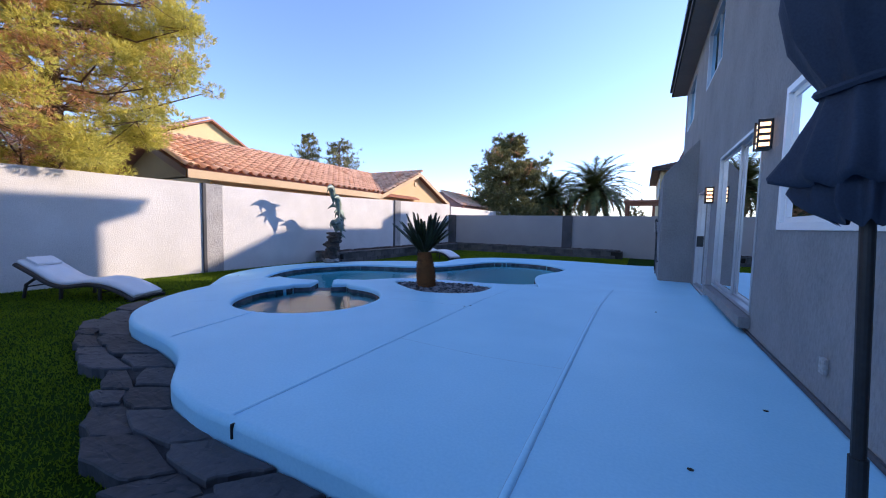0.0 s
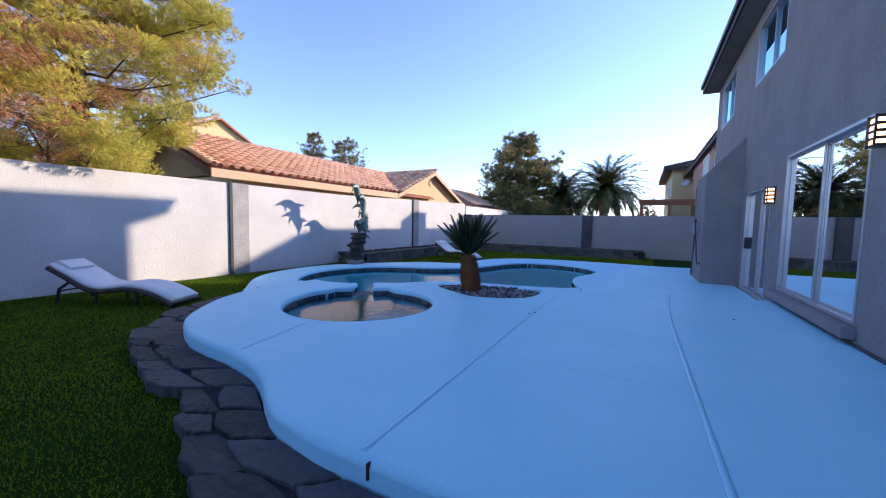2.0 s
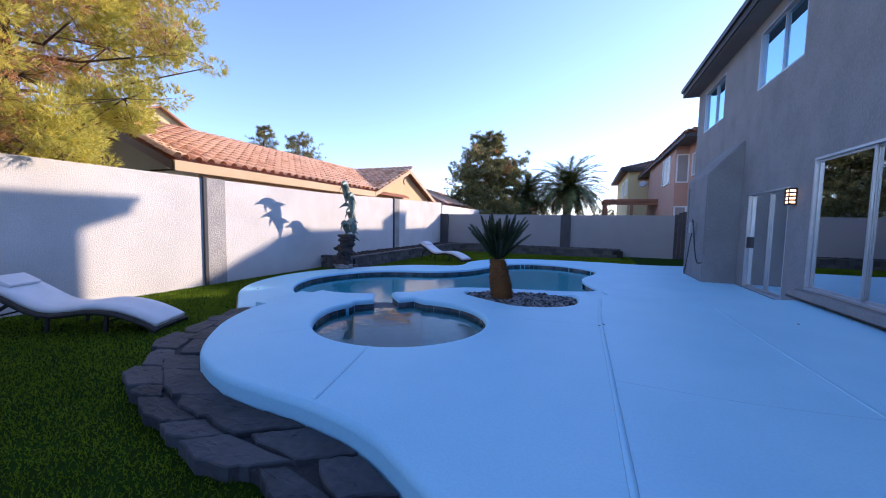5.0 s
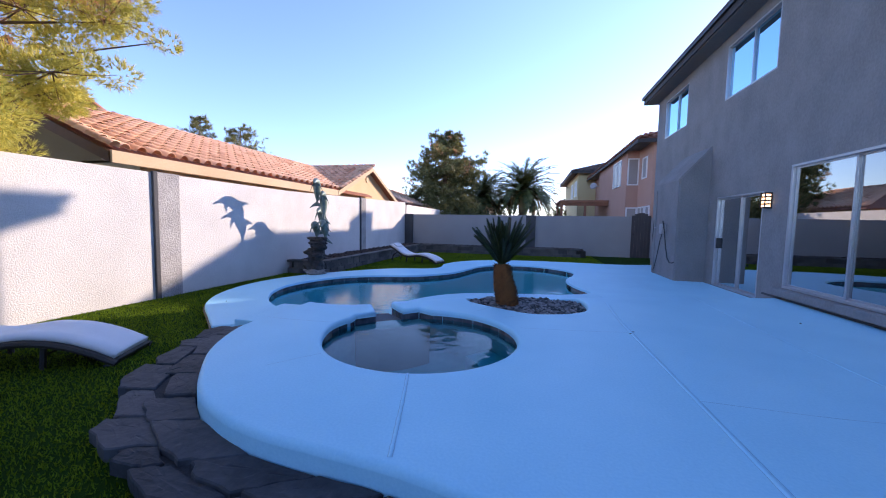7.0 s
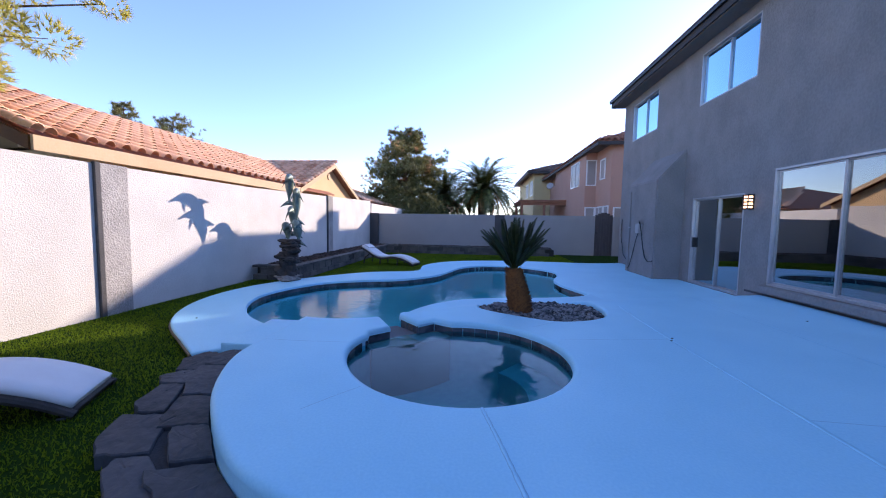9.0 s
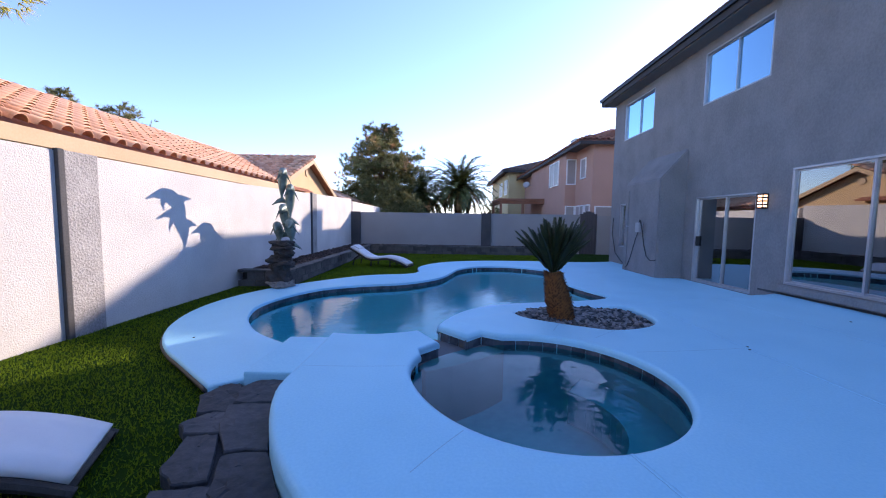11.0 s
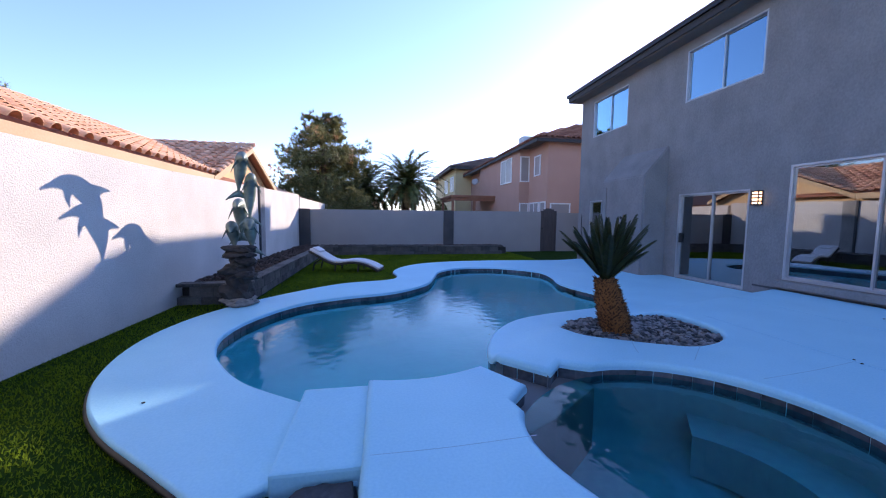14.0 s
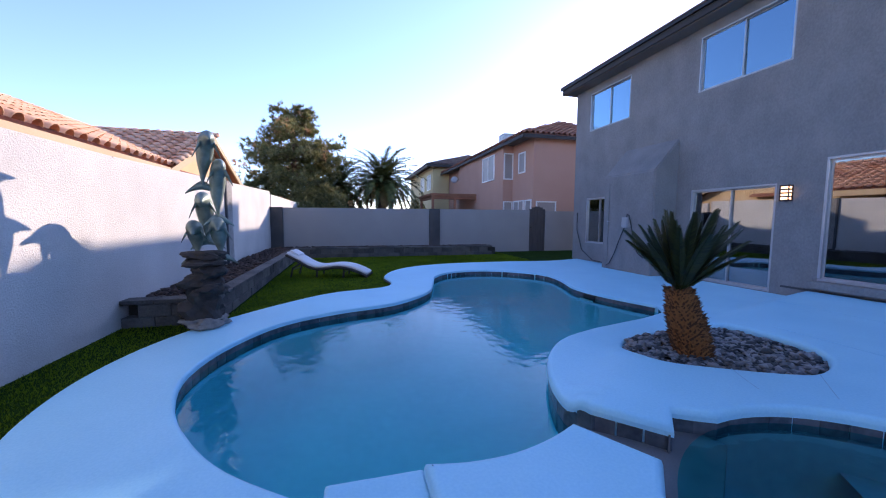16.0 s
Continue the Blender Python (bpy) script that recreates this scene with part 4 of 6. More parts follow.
tiled(ro, "roof_tile", tile_frames(Vector((2.0, 39.8, 5.78)), Vector((2.0, 20.9, 5.78)), up_o, 0.32, 0.36, lambda u, v: v < 5.2 and v * 0.93 < u < 18.9 - v * 0.80)
      + tile_frames(Vector((2.0, 20.9, 5.78)), Vector((11.8, 20.9, 5.78)), up_n, 0.32, 0.36, lambda u, v: v < 4.5 and v * 1.07 < u < 9.8 - v * 1.07), 0.32, 0.36, M_TERRA_FAR)
far_window(ho, "x", 2.2, 25.3, 27.3, 3.85, 5.35, 1)
far_window(ho, "y", 23.9, 2.3, 2.78, 3.75, 5.2, 0)
far_window(ho, "x", 2.85, 22.3, 23.0, 4.0, 5.05, 0)
far_window(ho, "y", 23.9, 2.3, 2.78, 1.2, 2.3, 0)
far_window(ho, "x", 2.85, 22.4, 23.6, 1.2, 2.3, 1)
far_window(ho, "x", 2.85, 21.5, 22.1, 1.2, 2.3, 0)
far_window(ho, "y", 21.3, 3.1, 4.2, 1.1, 2.2, 0)
cooler = thing("roof_cooler", "gray sheet-metal evaporative cooler on a tiled roof", "cooler", m=pose(4.95, 29.4, 6.78))
part("cabinet", boxed(-0.5, 0.5, -0.5, 0.5, -0.15, 0.88, 0.02), M_GALV, cooler)
for k in range(6):
    part("louver", boxed(-0.53, -0.502, -0.4, 0.4, 0.12 + k * 0.11, 0.19 + k * 0.11), M_GALV, cooler)
part("lid", boxed(-0.53, 0.53, -0.53, 0.53, 0.882, 0.93, 0.01), M_GALV, cooler)
dish = thing("satellite_dish", "small gray satellite dish on a house wall", "satellite dish", m=pose(1.75, 33.0, 4.6))
bm = bmesh.new()
bmesh.ops.create_cone(bm, cap_ends=True, segments=18, radius1=0.30, radius2=0.22, depth=0.07, matrix=pose(0, 0, 0, 70, 0, -30))
part("reflector", bm, M_BOXGRAY, dish)
part("arm", tube(bmesh.new(), [(0.45, 0, -0.05), (0.2, 0, -0.02), (0, 0, 0)], 0.025), M_BOXGRAY, dish)

patio = thing("patio_cover", "red-brown wooden patio cover attached to a neighboring house", "patio cover", m=pose(0, 0, 0))
part("roof", boxed(-1.25, 2.19, 28.6, 33.2, 2.92, 3.1, 0.02), M_SHUTTER, patio)
part("beam", boxed(-1.15, 2.19, 28.7, 28.85, 2.70, 2.918, 0.01), M_SHUTTER, patio)
part("beam", boxed(-1.15, -0.98, 28.86, 33.1, 2.70, 2.918, 0.01), M_SHUTTER, patio)
for p in ((-1.07, 28.78), (-1.07, 33.0), (0.6, 28.78)):
    part("post", boxed(p[0] - 0.09, p[0] + 0.09, p[1] - 0.06, p[1] + 0.06, -0.3, 2.698, 0.01), M_SHUTTER, patio)

hy = thing("neighbor_house", "cream-yellow two-storey house with brown tiled hip roof", "house")
house_box(hy, 1.2, 12.0, 38.6, 52.0, 6.5, M_YELLOW)
ry = part("roof", roof_sheets(bmesh.new(), roof_hip(0.5, 12.7, 37.9, 52.7, 6.5, 0.33), 0.08), M_BROWN_TILE, hy)
part("fascia", boxed(0.46, 0.498, 37.9, 52.7, 6.32, 6.54), M_FASCIA, hy)
part("fascia", boxed(0.5, 12.7, 37.86, 37.898, 6.32, 6.54), M_FASCIA, hy)
tiled(ry, "roof_tile", tile_frames(Vector((0.5, 37.9, 6.54)), Vector((12.7, 37.9, 6.54)), Vector((0, 1, 0.33)).normalized(), 0.34, 0.38, lambda u, v: v < 6.3 and v * 0.95 < u < 12.2 - v * 0.95)
      + tile_frames(Vector((0.5, 52.7, 6.54)), Vector((0.5, 37.9, 6.54)), Vector((1, 0, 0.33)).normalized(), 0.34, 0.38, lambda u, v: v < 6.3 and v * 0.95 < u < 14.8 - v * 0.95), 0.34, 0.38, M_BROWN_TILE)
far_window(hy, "x", 1.2, 39.6, 41.2, 4.3, 5.7, 1)
far_window(hy, "x", 1.2, 43.0, 44.6, 4.3, 5.7, 1)


# ---- trees ----
def conifer(name, label, base, height, low, radius, branches, seed, needle, per, mats, trunk_r=0.2, lean=(0, 0), dry=0.1, rise=0.15, subs=6, gap=0.16, clump=0.55, within=None):
    """Trunk, limbs that divide, and tufts of needles along the twigs."""
    rng, nr = random.Random(seed), np.random.default_rng(seed)
    t = thing(name, label, "tree", m=pose(*base))
    top = Vector((lean[0], lean[1], height))
    part("trunk", tube(bmesh.new(), [top * k + Vector((0.12 * math.sin(k * 7), 0.1 * math.cos(k * 5), 0)) * height / 10 for k in (0, 0.2, 0.4, 0.6, 0.8, 1.0)], trunk_r, trunk_r * 0.15, 10), M_BARK, t)
    limbs, twigs = bmesh.new(), bmesh.new()
    pts, ways, dpts, dways = [], [], [], []
    for b in range(branches):
        f = (b + rng.random()) / branches
        z = low + (height - low) * f
        az = b * 2.39996 + rng.uniform(-0.5, 0.5)
        ln = radius(f) * rng.uniform(0.65, 1.08)
        o = Vector((top.x * z / height, top.y * z / height, z))
        d = Vector((math.cos(az), math.sin(az), rise * rng.uniform(-1.2, 2.0)))
        line = [o + d * ln * k + Vector((0, 0, -0.10 * ln * k * k)) + Vector((rng.uniform(-1, 1), rng.uniform(-1, 1), rng.uniform(-1, 1))) * 0.05 * ln * k for k in (0, 0.25, 0.5, 0.75, 1.0)]
        if within and not within(line[3].x + base[0], line[3].y + base[1], line[3].z + base[2]):
            continue
        tube(limbs, line, max(0.012, trunk_r * 0.22 * ln / 3), 0.006, 5, False)
        for s in range(subs):
            k = 0.3 + 0.7 * (s + rng.random()) / subs
            i = min(int(k * 4), 3)
            p = line[i].lerp(line[i + 1], k * 4 - i)
            w = Vector((math.cos(az + rng.uniform(-1.3, 1.3)), math.sin(az + rng.uniform(-1.3, 1.3)), rng.uniform(-0.25, 0.7))).normalized()
            sl = ln * rng.uniform(0.16, 0.34)
            q = p + w * sl
            tube(limbs, [p, p.lerp(q, 0.5) + Vector((0, 0, 0.02 * sl)), q], 0.008, 0.003, 4, False)
            isdry = rng.random() < dry * (1.6 - k)
            n = max(3, int(sl / gap * 2.2))
            for j in range(n):
                u = (j + 0.5) / n
                c = p.lerp(q, u) + Vector((rng.gauss(0, 1), rng.gauss(0, 1), rng.gauss(0, 0.8))) * clump * 0.22 * min(1.0, sl)
                if within and not within(c.x + base[0], c.y + base[1], c.z + base[2]):
                    continue
                (dpts if isdry else pts).append(c[:])
                (dways if isdry else ways).append((w * 0.8 + Vector((0, 0, 0.35)))[:])
            if isdry:
                for j in range(4):
                    v = p.lerp(q, rng.random())
                    tube(twigs, [v, v + Vector((rng.uniform(-1, 1), rng.uniform(-1, 1), rng.uniform(-0.9, 0.4))) * sl * 0.5], 0.006, 0.003, 3, False)
    part("limb_mass", limbs, M_BARK, t)
    if len(twigs.verts):
        part("twigs", twigs, M_TWIG, t, "bare dead twigs")
    else:
        twigs.free()
    crown = cloud("crown", *spikes(pts, ways, per, needle[0], needle[1], 0.75, nr), mats[0], t)
    if len(dpts) > 2:
        cloud("dry_needles", *spikes(dpts, dways, per, needle[0], needle[1], 0.75, nr, 0.5), mats[1], t, "dry brown needles")
    return t


CROWN = [(1.9, 3.75), (2.5, 4.35), (3.1, 4.6), (3.5, 4.95), (4.0, 5.3), (4.5, 5.6), (5.2, 5.85), (6.0, 5.8), (6.8, 5.6), (8.0, 5.3), (10.0, 4.2), (14.0, 3.0)]


def crown_space(x, y, z):
    """Room left for the crown over the wall: it rounds off toward the tiled house."""
    return z > 2.05 + 0.25 * noise.noise((y * 1.5, x * 1.5, 3)) and y < np.interp(z, [c[0] for c in CROWN], [c[1] for c in CROWN]) - 0.22 + 0.24 * noise.noise((x * 1.7, y, z * 1.7)) and x < -9.6 + 0.3 * noise.noise((y * 1.3, z * 1.3, 0))


def clump_pine(name, label, base, trunk_top, seed, want, room, mats):
    """A pine seen close by: limbs that end in soft rounded masses of fine needles."""
    rng, nr = random.Random(seed), np.random.default_rng(seed)
    t = thing(name, label, "tree", m=pose(*base))
    o = Vector(base)
    top = Vector(trunk_top)
    spine = [top * k + Vector((0.25 * math.sin(k * 6), 0.2 * math.sin(k * 4 + 1), 0)) * (k * (1 - k) * 4) for k in (0, 0.12, 0.25, 0.4, 0.6, 0.8, 1.0)]
    part("trunk", tube(bmesh.new(), spine, 0.2, 0.05, 12), M_BARK, t)
    limbs, twigs = bmesh.new(), bmesh.new()
    boughs, green, tries = [], [], 0
    while len(boughs) < want and tries < 40000:
        tries += 1
        q = Vector((rng.uniform(-14.0, -9.6), rng.uniform(-1.8, 6.0), rng.uniform(2.1, 11.0)))
        if not room(*q) or noise.noise(q * 0.5 + Vector((5, 1, 2))) < -0.12 or any((q - b).length < 0.95 for b in boughs):
            continue
        boughs.append(q)
    for b in boughs:
        s0 = top * min(0.92, max(0.12, (b.z - o.z - rng.uniform(0.2, 1.0)) / top.z))
        c = b - o
        mid = s0.lerp(c, 0.5) + Vector((rng.uniform(-0.3, 0.3), rng.uniform(-0.3, 0.3), rng.uniform(-0.4, 0.0)))
        tube(limbs, [s0, s0.lerp(mid, 0.5) + Vector((rng.uniform(-0.15, 0.15), rng.uniform(-0.15, 0.15), rng.uniform(-0.1, 0.15))), mid, c], 0.042, 0.010, 6, False)
        for k in range(9):
            q = b + Vector((rng.gauss(0, 0.34), rng.gauss(0, 0.34), rng.gauss(0.05, 0.22)))
            if room(q.x - 0.15, q.y - 0.1, q.z + 0.1):
                green.append(q)
                tube(limbs, [c, c.lerp(q - o, 0.5) + Vector((0, 0, -0.03)), q - o], 0.012, 0.005, 4, False)
    vs, ws = [], []
    dv, dw = [], []
    for q in green:
        c = q - o
        isdry = room(q.x, q.y + 0.8, q.z) and (noise.noise(q * 0.9 + Vector((9, 4, 7))) > 0.15 or rng.random() < 0.08)
        r = rng.uniform(0.20, 0.38)
        n = int(120 * (r / 0.3) ** 2)
        d = nr.normal(0, 1, (n, 3))
        d /= np.linalg.norm(d, axis=1, keepdims=True)
        rad = nr.uniform(0.25, 1.0, (n, 1)) ** 0.45
        p = np.array(c) + d * rad * np.array([r * 1.15, r * 1.15, r * 0.75])
        (dv if isdry else vs).append(p)
        w = d + np.array([0, 0, 0.45])
        (dw if isdry else ws).append(w)
        if isdry:
            for k in range(12):
                a = c + Vector((rng.uniform(-1, 1), rng.uniform(-1, 1), rng.uniform(-1, 0.4))) * r * 0.9
                b = a + Vector((rng.uniform(-1, 1), rng.uniform(-1, 1), rng.uniform(-0.8, 0.3))) * 0.2
                tube(twigs, [a, a.lerp(b, 0.5) + Vector((0, 0, 0.03)), b], 0.008, 0.004, 4, False)
    part("limb_mass", limbs, M_BARK, t)
    part("twig_mass", twigs, M_TWIG, t, "bare dead twigs")
    cloud("crown", *spikes(np.concatenate(vs), np.concatenate(ws), 12, 0.115, 0.0095, 0.42, nr), mats[0], t)
    if dv:
        cloud("dry_needles", *spikes(np.concatenate(dv), np.concatenate(dw), 6, 0.09, 0.008, 0.7, nr, 0.4), mats[1], t, "dry brown needles")
    return t


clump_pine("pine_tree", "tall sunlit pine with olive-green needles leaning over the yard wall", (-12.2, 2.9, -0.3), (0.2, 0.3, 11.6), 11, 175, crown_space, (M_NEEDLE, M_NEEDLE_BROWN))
conifer("pine_tree", "dense dark pine with rounded crown beyond the far wall", (-10.7, 31.0, -0.3), 9.0, 1.2,
        lambda f: 4.9 * (1.0 - 0.66 * f**1.5) * (0.80 + 0.22 * math.sin(13 * f)), 130, 23, (0.36, 0.04), 22, (M_NEEDLE_DARK, M_NEEDLE_BROWN), 0.28, (0.2, 0), 0.06, 0.25, 8, 0.22, 1.2)
conifer("distant_pine", "distant dark conifer above the tiled roofs", (-47.0, 40.6, -0.3), 15.0, 8.0, lambda f: 3.4 * (1.0 - 0.75 * f), 60, 31, (0.5, 0.06), 9, (M_NEEDLE_DARK, M_NEEDLE_BROWN), 0.3, (0, 0), 0.0, 0.5, 6, 0.5, 1.2)
conifer("distant_pine", "distant dark conifer above the tiled roofs", (-43.0, 43.2, -0.3), 13.8, 7.5, lambda f: 4.2 * (1.0 - 0.7 * f), 64, 37, (0.5, 0.06), 9, (M_NEEDLE_DARK, M_NEEDLE_BROWN), 0.3, (0, 0), 0.0, 0.5, 6, 0.5, 1.2)


def palm(label, base, crown_z, length, fronds, seed):
    """Date palm: stout trunk, arching feather fronds above and a skirt of dry ones."""
    rng = random.Random(seed)
    t = thing("date_palm", label, "palm tree", "palms beyond the wall", m=pose(*base))
    bm = bmesh.new()
    for k in range(int(crown_z / 0.25)):
        z = k * 0.25
        bmesh.ops.create_cone(bm, cap_ends=True, segments=12, radius1=0.34, radius2=0.42, depth=0.25, matrix=pose(0, 0, z + 0.125, 0, 0, k * 17))
    part("trunk", bm, M_BARK, t)
    for dry in (False, True):
        vs, fs = [], []
        stems = bmesh.new()
        for k in range(fronds if not dry else fronds // 4):
            az = k * 2.39996 + rng.uniform(-0.3, 0.3)
            el = radians(rng.uniform(-35, -5)) if dry else radians(88 - 108 * ((k + 0.5) / fronds) ** 0.8 + rng.uniform(-6, 6))
            ln = length * rng.uniform(0.85, 1.1) * (0.7 if dry else 1.0)
            h = Vector((math.cos(az), math.sin(az), 0))
            p, line = Vector((0, 0, crown_z)) + h * 0.2, []
            for s in range(9):
                line.append(p.copy())
                p = p + (h * math.cos(el) + Vector((0, 0, math.sin(el)))) * ln / 8
                el -= radians(9.5)
            tube(stems, line, 0.045, 0.01, 4, False)
            side = Vector((-h.y, h.x, 0))
            for s in range(46):
                u = 0.08 + 0.92 * s / 45
                i = min(int(u * 8), 7)
                c = line[i].lerp(line[i + 1], u * 8 - i)
                d = (line[i + 1] - line[i]).normalized()
                w = 0.62 * math.sin(math.pi * min(0.95, u * 0.8 + 0.14)) * ln / 3.6
                for sg in (-1, 1):
                    tip = c + (side * sg * 0.8 + d * 0.75 + Vector((0, 0, rng.uniform(-0.25, 0.4)))).normalized() * w
                    n = len(vs)
                    vs += [(c - d * 0.05)[:], (c + d * 0.05)[:], tip[:]]
                    fs.append((n, n + 1, n + 2))
        part("stalk_mass", stems, M_FROND_DRY if dry else M_FROND, t)
        cloud("dry_fronds" if dry else "fronds", vs, fs, M_FROND_DRY if dry else M_FROND, t)
    return t


palm("broad date palm with arching gray-green fronds", (-4.1, 35.6, -0.3), 4.7, 3.9, 96, 5)
palm("date palm with dense gray-green crown", (-7.9, 35.9, -0.3), 4.1, 3.7, 90, 6)
palm("low date palm beside the taller ones", (-9.3, 33.8, -0.3), 2.6, 2.9, 60, 7)


def shrub(label, base, r, h, seed):
    nr = np.random.default_rng(seed)
    t = thing("shrub", label, "shrub", m=pose(*base))
    n = 900
    d = nr.normal(0, 1, (n, 3))
    d /= np.linalg.norm(d, axis=1, keepdims=True)
    d[:, 2] = np.abs(d[:, 2])
    rad = nr.uniform(0.35, 1.0, (n, 1)) ** 0.6 * (0.8 + 0.25 * np.sin(d[:, :1] * 7) * np.cos(d[:, 1:2] * 6))
    p = d * rad * np.array([r, r, h])
    cloud("leaves", *spikes(p, d, 7, 0.3, 0.06, 0.8, nr), M_NEEDLE_DARK, t)
    part("stem", tube(bmesh.new(), [(0, 0, 0), (0.05, 0, h * 0.4), (0, 0.05, h * 0.75)], 0.06, 0.02), M_BARK, t)
    return t


shrub("dark green shrub behind the far wall", (-0.6, 37.0, -0.3), 1.3, 4.2, 3)
shrub("dark green shrub behind the far wall", (-6.2, 34.2, -0.3), 1.6, 2.7, 4)
shrub("dark green shrub behind the far wall", (-9.0, 32.0, -0.3), 1.4, 2.7, 8)

# bare twiggy tree between the roofs
bare = thing("bare_tree", "thin leafless tree between tiled roofs", "tree", m=pose(-24.5, 15.5, -0.3))
rng = random.Random(2)
bm = bmesh.new()
tube(bm, [(0, 0, 0), (0, 0.1, 2.5), (0.1, 0, 4.2)], 0.09, 0.05, 6)
for k in range(26):
    p = Vector((0.1, 0, rng.uniform(2.6, 4.2)))
    w = Vector((rng.uniform(-1, 1), rng.uniform(-1, 1), rng.uniform(0.6, 1.6)))
    q = p + w * rng.uniform(0.8, 1.5)
    tube(bm, [p, p.lerp(q, 0.5) + Vector((0, 0, 0.1)), q], 0.025, 0.006, 4, False)
    for j in range(4):
        v = p.lerp(q, rng.uniform(0.4, 1))
        tube(bm, [v, v + Vector((rng.uniform(-1, 1), rng.uniform(-1, 1), rng.uniform(0.2, 1))) * 0.45], 0.01, 0.004, 3, False)
part("branches", bm, M_TWIG, bare)


# ---- yard things ----
def inside(p, loop):
    c = False
    for a, b in zip(loop, loop[1:] + loop[:1]):
        if (a[1] > p[1]) != (b[1] > p[1]) and p[0] < (b[0] - a[0]) * (p[1] - a[1]) / (b[1] - a[1]) + a[0]:
            c = not c
    return c


# planter beds with block edging along the two walls
def stones(n, lo, hi, place, rng):
    """Loose angular stones: one low-poly body each, joined."""
    base = [Vector(v) for v in ((1, 0, 0), (0.3, 0.95, 0.1), (-0.8, 0.6, 0), (-0.85, -0.5, 0.05), (0.3, -0.95, 0), (0.1, 0.1, 0.75), (0, 0, -0.5))]
    tri = np.array([(0, 1, 5), (1, 2, 5), (2, 3, 5), (3, 4, 5), (4, 0, 5), (1, 0, 6), (2, 1, 6), (3, 2, 6), (4, 3, 6), (0, 4, 6)])
    vs, fs = [], []
    for k in range(n):
        s = rng.uniform(lo, hi)
        m = Matrix.Translation(place(rng)) @ Euler((rng.uniform(-0.5, 0.5), rng.uniform(-0.5, 0.5), rng.uniform(0, 6.3))).to_matrix().to_4x4() @ Matrix.Diagonal((s * rng.uniform(0.8, 1.4), s * rng.uniform(0.7, 1.1), s * rng.uniform(0.6, 1.0), 1))
        fs.append(tri + len(vs))
        vs += [(m @ (v * rng.uniform(0.85, 1.15)))[:] for v in base]
    return np.array(vs), np.concatenate(fs)


BED_X, BED_Y, BED_TOP = -8.80, 17.75, 0.12
bed_soil = part("ground_planter", boxed(WALL_X + 0.001, BED_X - 0.2, 9.1, FAR_Y - 0.001, -0.3, BED_TOP - 0.08), M_SOIL)
tagged(bed_soil, "dark soil in the raised planter along the wall", "soil", kind="structure")
bed_soil2 = part("ground_planter_far", boxed(BED_X - 0.198, -0.75, BED_Y + 0.15, FAR_Y - 0.001, -0.3, BED_TOP - 0.08), M_SOIL)
tagged(bed_soil2, "dark soil in the raised planter along the far wall", "soil", kind="structure")
edging = thing("planter_edging", "low retaining edge of dark gray concrete blocks", "retaining wall")
block = mesh_of("block", boxed(-0.195, 0.195, -0.1, 0.1, 0, 0.178, 0.014), M_BLOCK)
cap = mesh_of("cap_block", boxed(-0.195, 0.195, -0.125, 0.125, 0, 0.06, 0.01), M_BLOCK)
rng = random.Random(4)
runs = [((WALL_X + 0.2, 9.0), (1, 0), 3), ((BED_X - 0.1, 9.05), (0, 1), 23), ((BED_X, BED_Y), (1, 0), 20)]
for (x, y), (dx, dy), n in runs:
    for row in range(2):
        for k in range(n):
            s = k * 0.4 + (0.2 if row else 0.0)
            if row and k == n - 1:
                continue
            shared("block", block, edging, pose(x + dx * s + rng.uniform(-0.006, 0.006), y + dy * s + rng.uniform(-0.006, 0.006), -0.29 + row * 0.18, 0, 0, (90 if dy else 0) + rng.uniform(-1.2, 1.2)))
    for k in range(n):
        shared("cap_block", cap, edging, pose(x + dx * k * 0.4, y + dy * k * 0.4, 0.071, 0, 0, (90 if dy else 0) + rng.uniform(-1.0, 1.0)))


def in_bed(r):
    if r.random() < 0.5:
        return Vector((r.uniform(WALL_X + 0.05, BED_X - 0.26), r.uniform(9.2, FAR_Y - 0.1), BED_TOP - 0.08 + r.uniform(0, 0.06)))
    return Vector((r.uniform(BED_X - 0.2, -0.85), r.uniform(BED_Y + 0.2, FAR_Y - 0.06), BED_TOP - 0.08 + r.uniform(0, 0.06)))


tagged(cloud("lava_rock", *stones(5200, 0.03, 0.07, in_bed, random.Random(8)), M_LAVA), "dark lava rock filling the planters", "gravel", kind="stuff")

# stepping band of slate flagstones round the raised deck
flag_out = smooth_loop([(-7.30, 3.90), (-7.22, 3.72), (-6.98, 3.15), (-6.78, 2.66), (-6.48, 2.22), (-6.03, 1.80), (-5.75, 1.62), (-5.3, 1.44), (-4.75, 1.31), (-4.18, 1.25), (-3.88, 1.22), (-3.54, 1.09), (-3.3, 0.96), (-2.78, 0.8), (-2.44, 0.74), (-2.1, 0.72), (-1.5, 0.7), (-1.0, 0.55)], 6, False)
flag_in = [p for p in outer_edge if p.y > 1.1 or p.x < -0.6]
flag_in = [Vector((-6.62, 3.97))] + [p for p in flag_in if p.y < 3.9]


def at_len(line, u):
    tot = sum((b - a).length for a, b in zip(line, line[1:])) * u
    for a, b in zip(line, line[1:]):
        d = (b - a).length
        if tot <= d:
            return a.lerp(b, tot / max(d, 1e-6))
        tot -= d
    return line[-1]


def on_band(u, v):
    return at_len(flag_in, u).lerp(at_len(flag_out, u), v)


